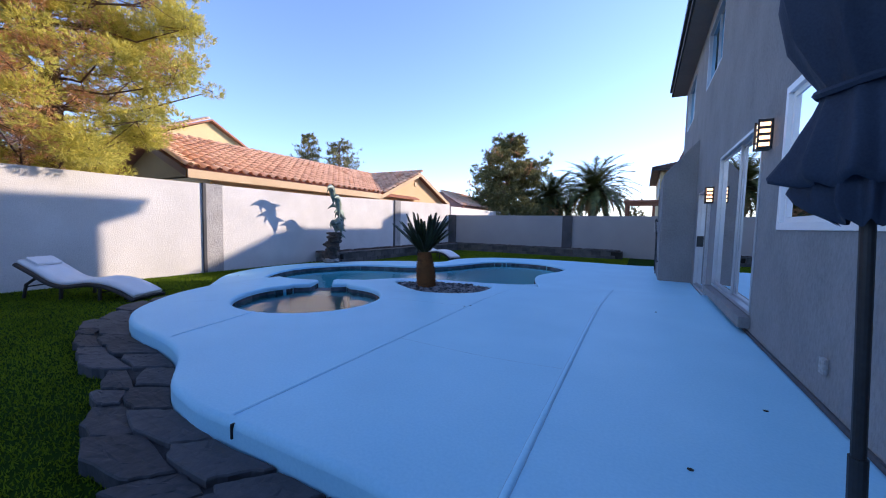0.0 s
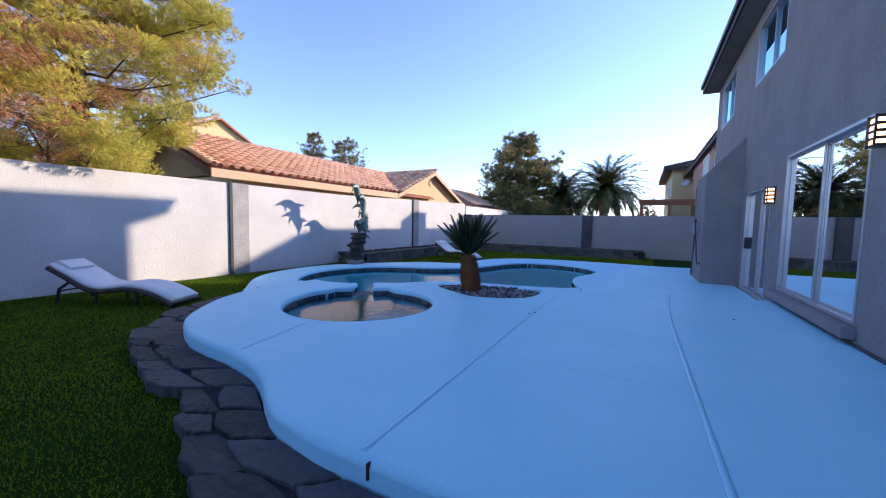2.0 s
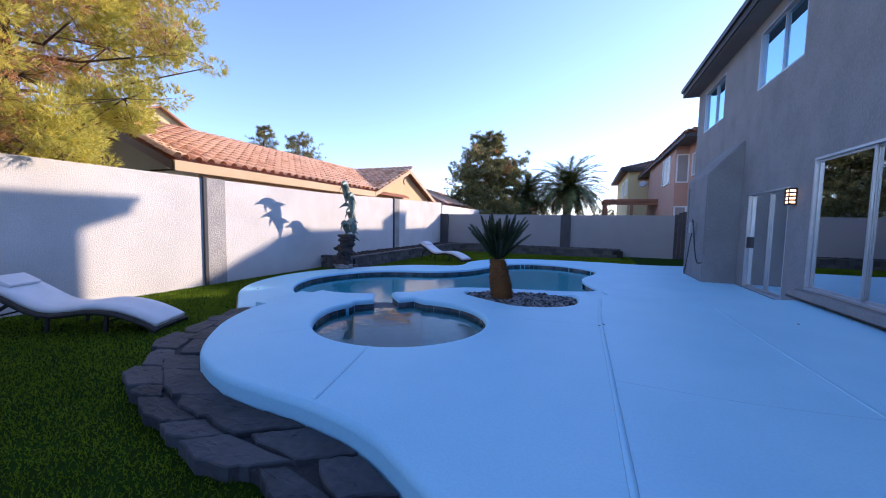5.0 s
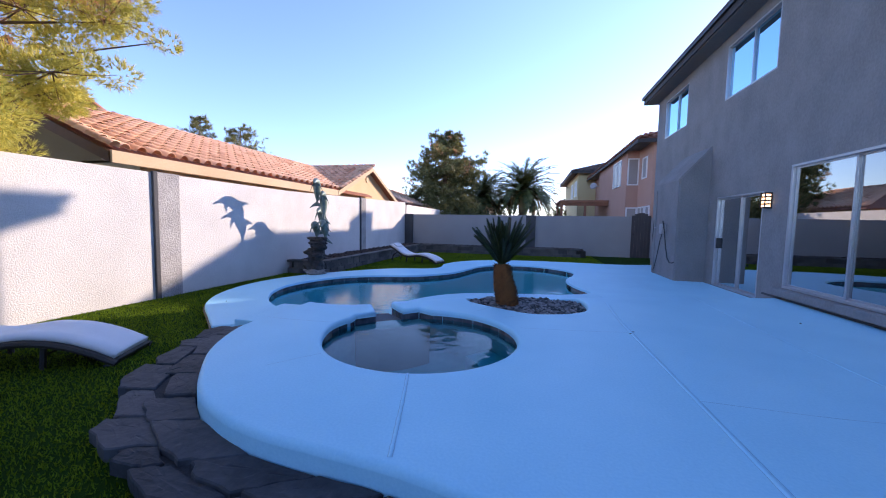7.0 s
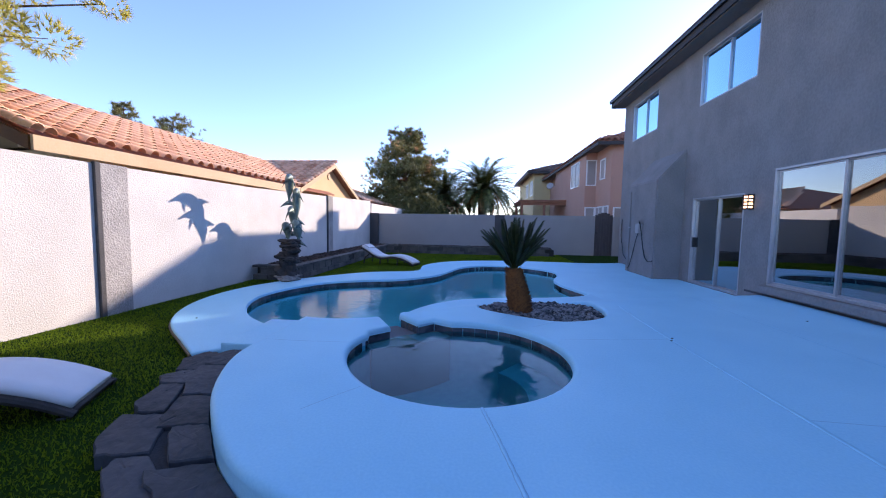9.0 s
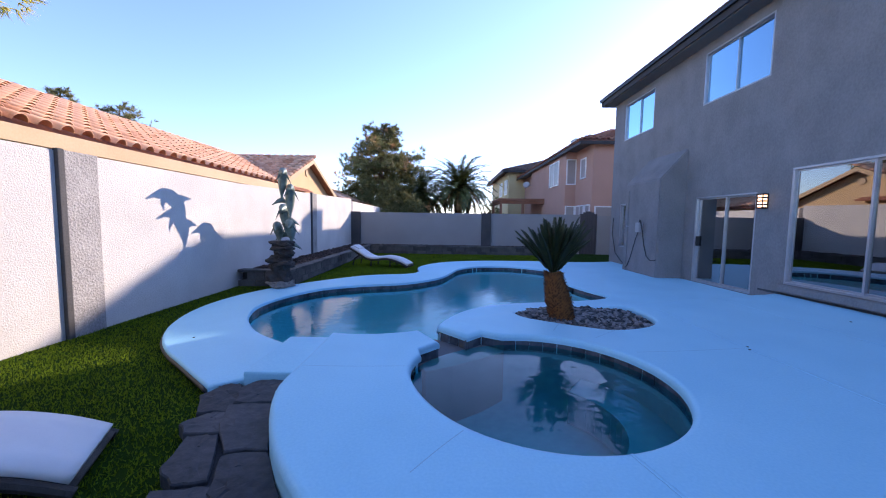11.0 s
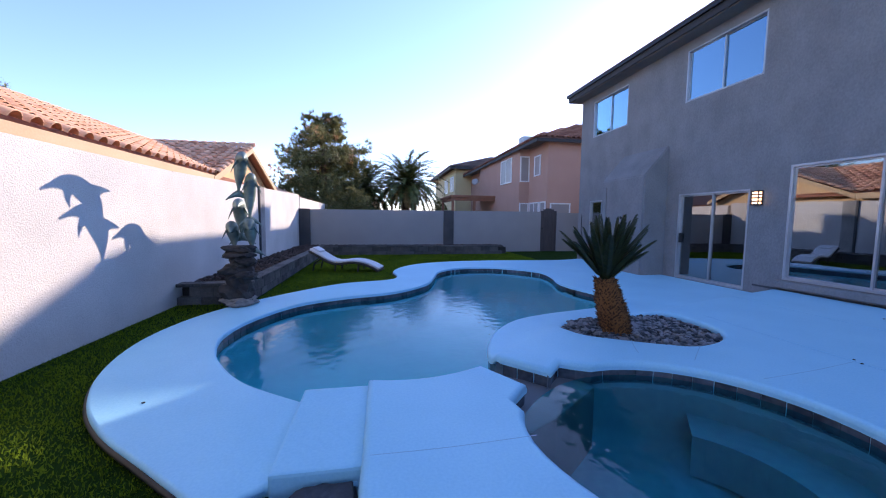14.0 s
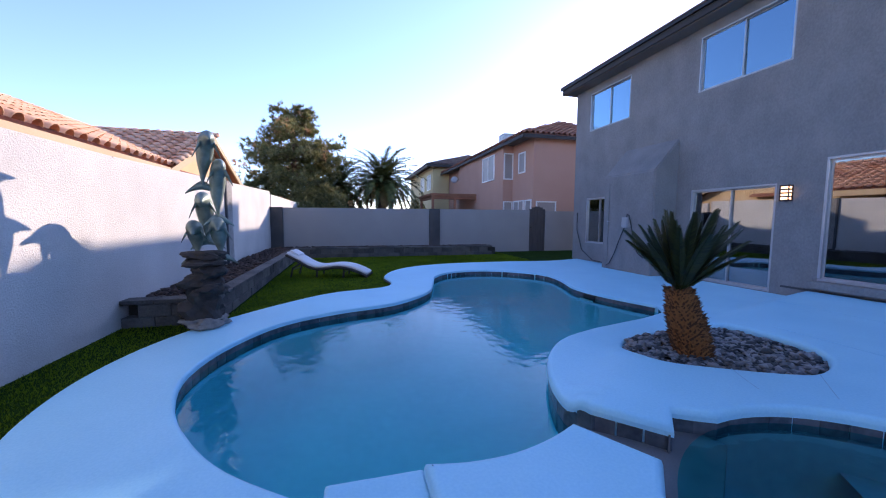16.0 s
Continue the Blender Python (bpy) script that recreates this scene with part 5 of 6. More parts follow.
flags = thing("flagstone_path", "irregular dark slate flagstones laid along the raised deck", "flagstones")
N = 60
base_loop = [on_band(k / N, 0.0) for k in range(N + 1)] + [on_band(k / N, 0.93) for k in range(N, -1, -1)]
part("mortar_bed", slab([base_loop], -0.178, -0.33, 0.0, 0.02, 0.01), M_MORTAR, flags)
rng = random.Random(21)
rows_v = [0.0, 0.55, 1.0]
for row in range(2):
    cells = 15 if row == 0 else 17
    cuts = [0.0] + [(k + rng.uniform(-0.28, 0.28)) / cells for k in range(1, cells)] + [1.0]
    for a, b in zip(cuts, cuts[1:]):
        jit = lambda: rng.uniform(-0.13, 0.13)
        v0, v1 = rows_v[row] + (0.015 if row == 0 else 0), rows_v[row + 1]
        va, vb, vc, vd = v0 + (jit() if row else 0), v0 + (jit() if row else 0), v1 + jit(), v1 + jit()
        g = 0.0014
        um = (a + b) / 2 + rng.uniform(-0.3, 0.3) * (b - a)
        poly = [on_band(a + g, va), on_band(a + g * 0.5 + rng.uniform(-0.003, 0.004), (va + vd) / 2), on_band(a + g, vd - 0.02), on_band(um, max(vc, vd) + (rng.uniform(0.0, 0.12) if row == 1 else 0)), on_band(b - g, vc - 0.02), on_band(b - g * 0.5 + rng.uniform(-0.004, 0.003), (vb + vc) / 2), on_band(b - g, vb)]
        if area2(poly) < 0:
            poly = poly[::-1]
        c = sum(poly, Vector((0, 0))) / len(poly)
        poly = [p + (c - p).normalized() * 0.007 for p in poly]
        fine = []
        for a_, b_ in zip(poly, poly[1:] + poly[:1]):
            d_ = b_ - a_
            n_ = Vector((-d_.y, d_.x)).normalized() if d_.length > 1e-6 else Vector((0, 0))
            fine += [a_, a_ + d_ * 0.33 + n_ * rng.uniform(-0.012, 0.012), a_ + d_ * 0.67 + n_ * rng.uniform(-0.012, 0.012)]
        poly = fine
        h = -0.133 + rng.uniform(-0.010, 0.008) - (0.022 if row == 1 else 0)
        tx, ty = rng.uniform(-0.02, 0.02), rng.uniform(-0.02, 0.02)
        bm = bmesh.new()
        rings = []
        for d, z in ((0.0, -0.30), (0.0, h - 0.010), (0.007, h)):
            rings.append([bm.verts.new((q.x, q.y, z + ((q.x - c.x) * tx + (q.y - c.y) * ty if z > -0.29 else 0))) for q in inset(poly, d)])
        for r0, r1 in zip(rings, rings[1:]):
            for i in range(len(poly)):
                bm.faces.new((r0[i], r0[(i + 1) % len(poly)], r1[(i + 1) % len(poly)], r1[i]))
        inner = [bm.verts.new((v.co.x * 0.45 + c.x * 0.55, v.co.y * 0.45 + c.y * 0.55, v.co.z + rng.uniform(-0.003, 0.006))) for v in rings[2]]
        for i in range(len(poly)):
            bm.faces.new((rings[2][i], rings[2][(i + 1) % len(poly)], inner[(i + 1) % len(poly)], inner[i]))
        bm.faces.new(inner)
        part("flagstone", bm, M_FLAG, flags)

# sealant beads in the deck joints
wide_joints = [[(-2.07, 1.22), (-2.09, 3.1), (-2.11, 5.0), (-2.06, 6.25)], [(-0.45, 1.0), (-0.48, 3.0), (-0.5, 5.5), (-0.43, 7.3)], [(-4.24, 2.80), (-4.13, 2.38), (-3.98, 1.76)]]
fine_joints = [[(-6.54, 3.95), (-6.1, 3.95), (-5.56, 3.98)], [(-2.06, 2.92), (-1.2, 2.90), (-0.5, 2.98)], [(-3.36, 4.42), (-2.7, 4.5), (-2.12, 4.6)], [(-3.22, 5.17), (-3.40, 5.02), (-3.60, 4.85)], [(-3.8, 5.45), (-3.9, 5.28), (-3.99, 5.1)], [(-5.17, 3.0), (-5.30, 2.84), (-5.46, 2.62)]]


def joint(points, wide):
    """A hand-run sealant bead, proud of the slab, with a hairline gap along its sides; a fine joint is the hairline alone."""
    line = smooth_loop(points, 24 if wide else 10, False)
    rng = random.Random(len(line))
    bm = bmesh.new()
    rows_ = []
    for i, p in enumerate(line):
        d = (line[min(i + 1, len(line) - 1)] - line[max(i - 1, 0)]).normalized()
        n = Vector((-d.y, d.x))
        w = wide + rng.uniform(-0.002, 0.003) if wide else 0.0035
        h = 0.006 + rng.uniform(-0.0012, 0.0015)
        prof = ((-w - 0.005, 0.0008), (-w, 0.0010), (-w * 0.75, h), (0, h * 0.75), (w * 0.75, h), (w, 0.0010), (w + 0.005, 0.0008)) if wide else ((-w, 0.0006), (0, 0.0009), (w, 0.0006))
        rows_.append([bm.verts.new((p.x + n.x * u, p.y + n.y * u, z - ramp(p.x, p.y))) for u, z in prof])
    for a, b in zip(rows_, rows_[1:]):
        for k in range(len(a) - 1):
            f = bm.faces.new((a[k], b[k], b[k + 1], a[k + 1]))
            f.material_index = 0 if wide and 0 < k < len(a) - 2 else 1
    bmesh.ops.recalc_face_normals(bm, faces=bm.faces)
    for f in bm.faces:
        if f.normal.z < 0:
            f.normal_flip()
    tagged(part("trim_joint", bm, [M_DECK, M_BEAD], smooth=bool(wide)), "sealant bead in a deck joint" if wide else "fine painted-over joint in the deck", "joint", kind="structure")


for points, half in zip(wide_joints, (0.017, 0.017, 0.009)):
    joint(points, half)
for points in fine_joints:
    joint(points, 0)
tagged(part("trim_crack", boxed(-1.998, -1.984, 1.16, 1.19, -0.10, -0.012, 0.004), M_CRACK), "dark gap at the deck edge", "crack", kind="structure")
bm = bmesh.new()
for x, y in ((-2.13, 4.54), (0.22, 5.72), (0.26, 2.03), (0.75, 2.96), (-2.08, 4.63), (-8.3, 5.1)):
    z = Z_LOW if x < -7 else 0.0
    bmesh.ops.create_icosphere(bm, subdivisions=1, radius=0.012, matrix=pose(x, y, z + 0.004) @ Matrix.Diagonal((1.4, 1, 0.5, 1)))
tagged(part("trim_deck_caps", bm, M_CRACK), "small dark debris on the deck", "debris", kind="stuff")

# palm bed: pebbles and the sago palm
tagged(part("ground_palm_bed", sheet([inset(bed, -0.028 if area2(bed) > 0 else 0.028)], -0.13), M_SOIL), "soil of the palm bed in the deck", "soil", kind="structure")


def in_palm_bed(r):
    while True:
        p = (r.uniform(-4.3, -2.38), r.uniform(5.2, 6.66))
        if inside(p, bed):
            return Vector((p[0], p[1], -0.11 + r.uniform(0, 0.045)))


tagged(cloud("pebbles", *stones(2300, 0.016, 0.056, in_palm_bed, random.Random(5)), M_PEBBLE), "gray river pebbles around the palm", "pebbles", kind="stuff")

sago = thing("sago_palm", "sago palm with stiff dark green fronds on a shaggy brown trunk", "palm", m=pose(-3.61, 5.95, -0.12))
LEAN = Vector((-0.13, 0.10, 0.69))
trunk = bmesh.new()
tube(trunk, [LEAN * k for k in (0, 0.15, 0.35, 0.6, 0.85, 1.0)], 0.15, 0.11, 14)
for v in trunk.verts:
    k = v.co.z / 0.70
    c = LEAN * k
    v.co = c + (v.co - c) * (1.05 + 0.2 * math.sin(math.pi * min(1, k * 1.1)))
trunk_ob = part("trunk", trunk, M_SAGO_TRUNK, sago)
rng = random.Random(6)
vs, fs = [], []
for k in range(900):
    f = k / 900
    az = k * 2.39996
    c = LEAN * f
    r = (0.15 + (0.11 - 0.15) * f) * (1.05 + 0.2 * math.sin(math.pi * min(1, f * 1.1)))
    h = Vector((math.cos(az), math.sin(az), 0))
    s = Vector((-h.y, h.x, 0))
    p = c + h * (r - 0.01)
    tip = p + h * rng.uniform(0.02, 0.055) + Vector((0, 0, rng.uniform(0.0, 0.055))) + s * rng.uniform(-0.02, 0.02)
    n = len(vs)
    vs += [(p - s * 0.015)[:], (p + Vector((0, 0, -0.016)))[:], (p + s * 0.015)[:], (p + Vector((0, 0, 0.014)))[:], tip[:]]
    fs += [(n, n + 1, n + 4), (n + 1, n + 2, n + 4), (n + 2, n + 3, n + 4), (n + 3, n, n + 4)]
scales = cloud("leaf_base_field", vs, fs, M_SAGO_TRUNK, sago, "overlapping brown leaf bases")
scales["kind"] = "stuff"


def sago_frond(length, bend, rng):
    """A stiff feather leaf that rises along +z and leans to +x."""
    bm = bmesh.new()
    line, a, p = [], 0.0, Vector((0, 0, 0))
    for s in range(11):
        line.append(p.copy())
        p = p + Vector((math.sin(a), 0, math.cos(a))) * length / 10
        a += bend / 10
    tube(bm, line, 0.007, 0.002, 4, False)
    for s in range(72):
        u = 0.10 + 0.90 * s / 71
        i = min(int(u * 10), 9)
        c = line[i].lerp(line[i + 1], u * 10 - i)
        d = (line[i + 1] - line[i]).normalized()
        n = d.cross(Vector((0, 1, 0)))
        w = 0.115 * math.sin(math.pi * min(0.93, 0.16 + u * 0.72))
        for sg in (-1, 1):
            way = (Vector((0, sg * 0.62, 0)) + d * 0.95 - n * 0.5).normalized()
            t = c + way * w
            q = [bm.verts.new(c - d * 0.004), bm.verts.new(c + d * 0.005), bm.verts.new(c + way * w * 0.55 + d * 0.006), bm.verts.new(t), bm.verts.new(c + way * w * 0.55 - d * 0.004)]
            bm.faces.new(q)
    return bm


rng = random.Random(9)
kinds = [mesh_of("frond", sago_frond(ln, b, rng), M_SAGO) for ln, b in ((0.74, 0.12), (0.80, 0.22), (0.80, 0.34), (0.72, 0.45))]
for k in range(46):
    f = (k + 0.5) / 46
    az = k * 137.508 + rng.uniform(-8, 8)
    tilt = 3 + 34 * f**0.75 + rng.uniform(-4, 4)
    me = kinds[min(3, int(f * 3.2 + rng.uniform(0, 0.8)))]
    shared("frond", me, sago, Matrix.Translation(LEAN * 0.97) @ pose(0, 0, 0, 0, 0, az) @ pose(0.03, 0, 0, 0, tilt, 0) @ Matrix.Scale(rng.uniform(0.85, 1.08), 4))


# dolphin group on a rock: one mesh
def dolphin(bm, tail, apex, nose, size):
    """A leaping body: from the flukes up over the apex and down to the beak."""
    T, A, N = Vector(tail), Vector(apex), Vector(nose)
    fwd = N - A
    fwd.z = 0
    fwd.normalize()
    side = Vector((-fwd.y, fwd.x, 0))
    up_ = Vector((0, 0, 1))
    ctrl = [T - up_ * 0.2 + fwd * 0.1, T, T.lerp(A, 0.55) - fwd * 0.09, A, N, N + fwd * 0.1 - up_ * 0.15]
    dense = []
    for p0, p1, p2, p3 in zip(ctrl, ctrl[1:], ctrl[2:], ctrl[3:]):
        for j in range(10):
            u = j / 10
            dense.append(0.5 * (2 * p1 + (p2 - p0) * u + (2 * p0 - 5 * p1 + 4 * p2 - p3) * u**2 + (3 * p1 - p0 - 3 * p2 + p3) * u**3))
    dense.append(N)
    total = sum((b - a).length for a, b in zip(dense, dense[1:]))
    n = 18
    line = []
    for k in range(n + 1):
        want_ = total * k / n
        for a, b in zip(dense, dense[1:]):
            d = (b - a).length
            if want_ <= d + 1e-6:
                line.append(a.lerp(b, want_ / max(d, 1e-6)))
                break
            want_ -= d
    prof = (0.014, 0.018, 0.027, 0.040, 0.056, 0.071, 0.084, 0.093, 0.099, 0.101, 0.100, 0.097, 0.092, 0.085, 0.074, 0.052, 0.030, 0.022, 0.012)
    rings, ways = [], []
    for k, p in enumerate(line):
        d = (line[min(k + 1, n)] - line[max(k - 1, 0)]).normalized()
        nrm = side.cross(d).normalized()
        nrm = nrm if nrm.dot(up_ - fwd) > 0 else -nrm
        ways.append((d, nrm))
        r = prof[k] * size
        rings.append([bm.verts.new(p + side * math.cos(a) * r * 0.88 + nrm * math.sin(a) * r) for a in (2 * math.pi * j / 14 for j in range(14))])
    for a, b in zip(rings, rings[1:]):
        for j in range(14):
            bm.faces.new((a[j], a[(j + 1) % 14], b[(j + 1) % 14], b[j])).smooth = True
    bm.faces.new(rings[0][::-1]), bm.faces.new(rings[-1])

    def fin(root, way, out, span, chord, back):
        """A swept, curved blade with a thick root."""
        flat = way.cross(out).normalized()
        strips = []
        for j in range(6):
            u = j / 5
            c = root + out * span * u - way * back * u**1.7
            h = chord * (1 - 0.86 * u**1.3) / 2
            t = 0.017 * size * (1 - 0.8 * u)
            strips.append([bm.verts.new(c + way * h), bm.verts.new(c + flat * t), bm.verts.new(c - way * h), bm.verts.new(c - flat * t)])
        for a, b in zip(strips, strips[1:]):
            for q in range(4):
                bm.faces.new((a[q], a[(q + 1) % 4], b[(q + 1) % 4], b[q])).smooth = True
        bm.faces.new(strips[-1])
    d, nrm = ways[0]
    for sg in (-1, 1):
        fin(line[0] + d * 0.02, d, (side * sg - d * 0.15).normalized(), 0.17 * size, 0.11 * size, 0.08 * size)
    d, nrm = ways[12]
    for sg in (-1, 1):
        fin(line[12] + side * sg * 0.06 * size - nrm * 0.04 * size, d, (side * sg * 0.5 - nrm * 0.85).normalized(), 0.16 * size, 0.10 * size, 0.10 * size)
    d, nrm = ways[8]
    fin(line[8] + nrm * 0.08 * size, d, nrm, 0.14 * size, 0.17 * size, 0.12 * size)


def rock(bm, c, s, seed, idx, rot=0.0):
    made = bmesh.ops.create_icosphere(bm, subdivisions=3, radius=1.0)["verts"]
    for v in made:
        k = 1 + 0.34 * noise.noise(v.co * 1.5 + Vector((seed, 0, 0))) + 0.22 * noise.noise(v.co * 3.7 + Vector((0, seed, 0)))
        q = v.co * k
        q.z = max(-0.8, min(0.75, q.z))
        q = Matrix.Rotation(rot, 3, "Z") @ Vector((q.x * s[0], q.y * s[1], q.z * s[2]))
        v.co = c + q
    for f in {f for v in made for f in v.link_faces}:
        f.material_index = idx


ST = Vector((-8.80, 8.50, Z_LOW))
bm = bmesh.new()
for tail, apex, nose, size in (((-8.78, 8.56, 1.66), (-8.62, 8.30, 2.22), (-8.50, 8.03, 2.17), 1.08), ((-8.64, 8.66, 1.24), (-8.57, 8.52, 1.92), (-8.45, 8.28, 1.88), 1.08), ((-8.90, 9.02, 0.92), (-8.92, 8.97, 1.50), (-8.84, 8.66, 1.46), 1.25), ((-8.66, 8.76, 0.72), (-8.67, 8.70, 1.17), (-8.60, 8.46, 1.08), 1.2), ((-8.97, 8.84, 0.72), (-8.98, 8.78, 1.12), (-8.92, 8.54, 1.03), 1.15)):
    dolphin(bm, tail, apex, nose, size)
for k, (x, y, z, a, b, c, i) in enumerate(((0, 0, 0.14, 0.27, 0.25, 0.26, 1), (0.03, -0.05, 0.05, 0.27, 0.25, 0.10, 2), (-0.02, 0.03, 0.34, 0.21, 0.20, 0.24, 1), (0.05, 0.02, 0.46, 0.24, 0.20, 0.10, 1), (-0.05, 0.07, 0.56, 0.24, 0.21, 0.13, 1), (0.04, 0.10, 0.68, 0.22, 0.20, 0.12, 1), (-0.01, 0.14, 0.78, 0.26, 0.23, 0.09, 1), (-0.05, 0.20, 0.88, 0.26, 0.24, 0.09, 1))):
    rock(bm, ST + Vector((x, y, z + 0.02)), (a, b, c), 3.1 * k, i, k * 0.9)
statue = part("dolphin_statue", bm, [M_BRONZE, M_ROCK, M_ROCK_PALE])
tagged(statue, "verdigris bronze fountain statue of leaping dolphins on dark rock", "statue")


# loungers
def lounger(label, m):
    t = thing("sun_lounger", label, "lounger", "white sun loungers", m=m)
    prof = smooth_loop([(0.0, 0.05), (0.23, 0.17), (0.50, 0.26), (0.79, 0.29), (1.05, 0.26), (1.28, 0.245), (1.50, 0.30), (1.77, 0.45), (2.06, 0.60)], 5, False)
    n = len(prof)

    def strip(w, lo, hi, mat, name, label="", i0=0, i1=n, soft=0.0):
        bm = bmesh.new()
        rings = []
        for i in range(i0, i1):
            d = (prof[min(i + 1, n - 1)] - prof[max(i - 1, 0)]).normalized()
            nr = Vector((-d.y, d.x))
            q = []
            for s, h in ((-1, lo), (-1 + soft, hi), (-0.5, hi + soft * 0.05), (0, hi + soft * 0.08), (0.5, hi + soft * 0.05), (1 - soft, hi), (1, lo)):
                c = prof[i] + nr * h
                q.append(bm.verts.new((c.x, s * w / 2, c.y)))
            rings.append(q)
        for a, b in zip(rings, rings[1:]):
            for k in range(len(a)):
                bm.faces.new((a[k], b[k], b[(k + 1) % len(a)], a[(k + 1) % len(a)])).smooth = True
        bm.faces.new(rings[0]), bm.faces.new(rings[-1][::-1])
        bmesh.ops.recalc_face_normals(bm, faces=bm.faces)
        return part(name, bm, mat, t, label)
    strip(0.60, -0.055, 0.006, M_WICKER, "deck", "dark woven wicker deck")
    for s in (-1, 1):
        part("side_rail", tube(bmesh.new(), [(p.x, s * 0.30, p.y - 0.025) for p in prof], 0.034, 0.034, 8), M_WICKER, t)
    cushion = strip(0.57, 0.010, 0.062, M_CUSHION, "cushion", "white padded cushion", 1, n, 0.06)
    bm = bmesh.new()
    a = prof[-3]
    d = (prof[-2] - prof[-5]).normalized()
    box(bm, -0.13, 0.11, -0.2, 0.2, 0, 0.045, 0.018, pose(a.x - 0.055, 0, a.y + 0.055) @ Matrix.Rotation(-math.atan2(d.y, d.x), 4, "Y"))
    part("pillow", bm, M_CUSHION, t)
    for s in (-1, 1):
        part("leg", tube(bmesh.new(), [(0.62, s * 0.28, 0.0), (0.60, s * 0.28, 0.26)], 0.026), M_WICKER, t)
        part("leg", tube(bmesh.new(), [(1.30, s * 0.28, 0.0), (1.28, s * 0.28, 0.235)], 0.026), M_WICKER, t)
        part("back_leg", tube(bmesh.new(), [(1.96, s * 0.28, 0.0), (1.90, s * 0.28, 0.24), (1.70, s * 0.28, 0.37)], 0.024), M_WICKER, t)
        part("foot_bracket", tube(bmesh.new(), [(0.0, s * 0.30, 0.045), (0.02, s * 0.31, 0.015), (0.10, s * 0.31, 0.012)], 0.012), M_BLACK, t)
    part("stretcher", tube(bmesh.new(), [(1.92, -0.28, 0.2), (1.92, 0.28, 0.2)], 0.012), M_WICKER, t)
    part("stretcher", tube(bmesh.new(), [(0.61, -0.28, 0.14), (0.61, 0.28, 0.14)], 0.012), M_WICKER, t)
    return t


def toward(foot, head):
    d = Vector(head) - Vector(foot)
    return pose(foot[0], foot[1], Z_LAWN, 0, 0, math.degrees(math.atan2(d.y, d.x)))


lounger("curved dark wicker sun lounger with white cushion on the turf", toward((-7.42, 2.98), (-9.30, 2.06)))
lounger("curved dark wicker sun lounger with white cushion by the planter", toward((-6.43, 12.74), (-8.27, 13.22)))

# closed patio umbrella
umb = thing("patio_umbrella", "closed navy canvas patio umbrella on a leaning black pole", "umbrella", m=pose(0.598, 1.455, 0.006, 0, -2.4, 0))
part("pole", tube(bmesh.new(), [(0, 0, 0.05), (0, 0, 2.75)], 0.017, 0.017, 14), M_BLACK, umb)
part("sleeve", tube(bmesh.new(), [(0, 0, 0.05), (0, 0, 0.50)], 0.022, 0.022, 14), M_BLACK, umb)
bm = bmesh.new()
bmesh.ops.create_cone(bm, cap_ends=True, segments=32, radius1=0.26, radius2=0.23, depth=0.05, matrix=pose(0, 0, 0.025, 0, 2.4, 0))
part("base_plate", bm, M_BLACK, umb)
def pleated(prof, folds, phase, tip, seed):
    """A cloth skirt round the pole: sharp pleats, creases and one fold that stands out at azimuth tip."""
    bm, n, rings = bmesh.new(), 144, []
    for z, r, w, out, hang in prof:
        ring = []
        for k in range(n):
            a = 2 * math.pi * k / n
            ridge = 1 - 2 * abs(math.sin(folds * a / 2 + phase + 1.4 * (z - 1.5)))
            crease = noise.noise(Vector((math.cos(a) * 3.2 + seed, math.sin(a) * 3.2, z * 7)))
            off = (a - tip + math.pi) % (2 * math.pi) - math.pi
            rr = r + w * (0.75 * ridge + 0.7 * crease) + out * math.exp(-(off / 0.33) ** 2)
            ring.append(bm.verts.new((rr * math.cos(a), rr * math.sin(a), z + hang * (0.6 * ridge + crease))))
        rings.append(ring)
    for a, b in zip(rings, rings[1:]):
        for k in range(n):
            bm.faces.new((a[k], a[(k + 1) % n], b[(k + 1) % n], b[k])).smooth = True
    return bm


TIP = radians(157)
part("canopy", pleated([(1.285, 0.118, 0.018, 0.04, 0.012), (1.296, 0.137, 0.026, 0.058, 0.014), (1.315, 0.144, 0.027, 0.056, 0.012), (1.35, 0.141, 0.025, 0.04, 0.006), (1.40, 0.132, 0.02, 0.022, 0.0), (1.45, 0.121, 0.016, 0.01, 0), (1.50, 0.108, 0.011, 0.0, 0), (1.535, 0.099, 0.008, 0, 0), (1.56, 0.102, 0.009, 0, 0), (1.61, 0.128, 0.016, 0, 0), (1.70, 0.168, 0.022, 0, 0), (1.84, 0.195, 0.026, 0, 0), (2.0, 0.19, 0.026, 0, 0), (2.2, 0.155, 0.022, 0, 0), (2.42, 0.09, 0.014, 0, 0), (2.62, 0.035, 0.004, 0, 0), (2.66, 0.024, 0.0, 0, 0)], 9, 0.4, TIP, 3), M_NAVY, umb, "folded navy canvas canopy")
part("valance", pleated([(1.175, 0.070, 0.018, 0.0, 0.016), (1.19, 0.086, 0.026, 0.006, 0.016), (1.225, 0.098, 0.028, 0.03, 0.012), (1.265, 0.102, 0.024, 0.055, 0.006), (1.30, 0.098, 0.018, 0.05, 0), (1.36, 0.085, 0.01, 0.01, 0)], 11, 1.3, TIP, 8), M_NAVY, umb, "crumpled hem of the canopy")
part("tie_strap", tube(bmesh.new(), [(0.108 * math.cos(a), 0.108 * math.sin(a), 1.545 + 0.006 * math.sin(3 * a)) for a in (2 * math.pi * k / 24 for k in range(25))], 0.012, 0.012, 6), M_NAVY, umb)


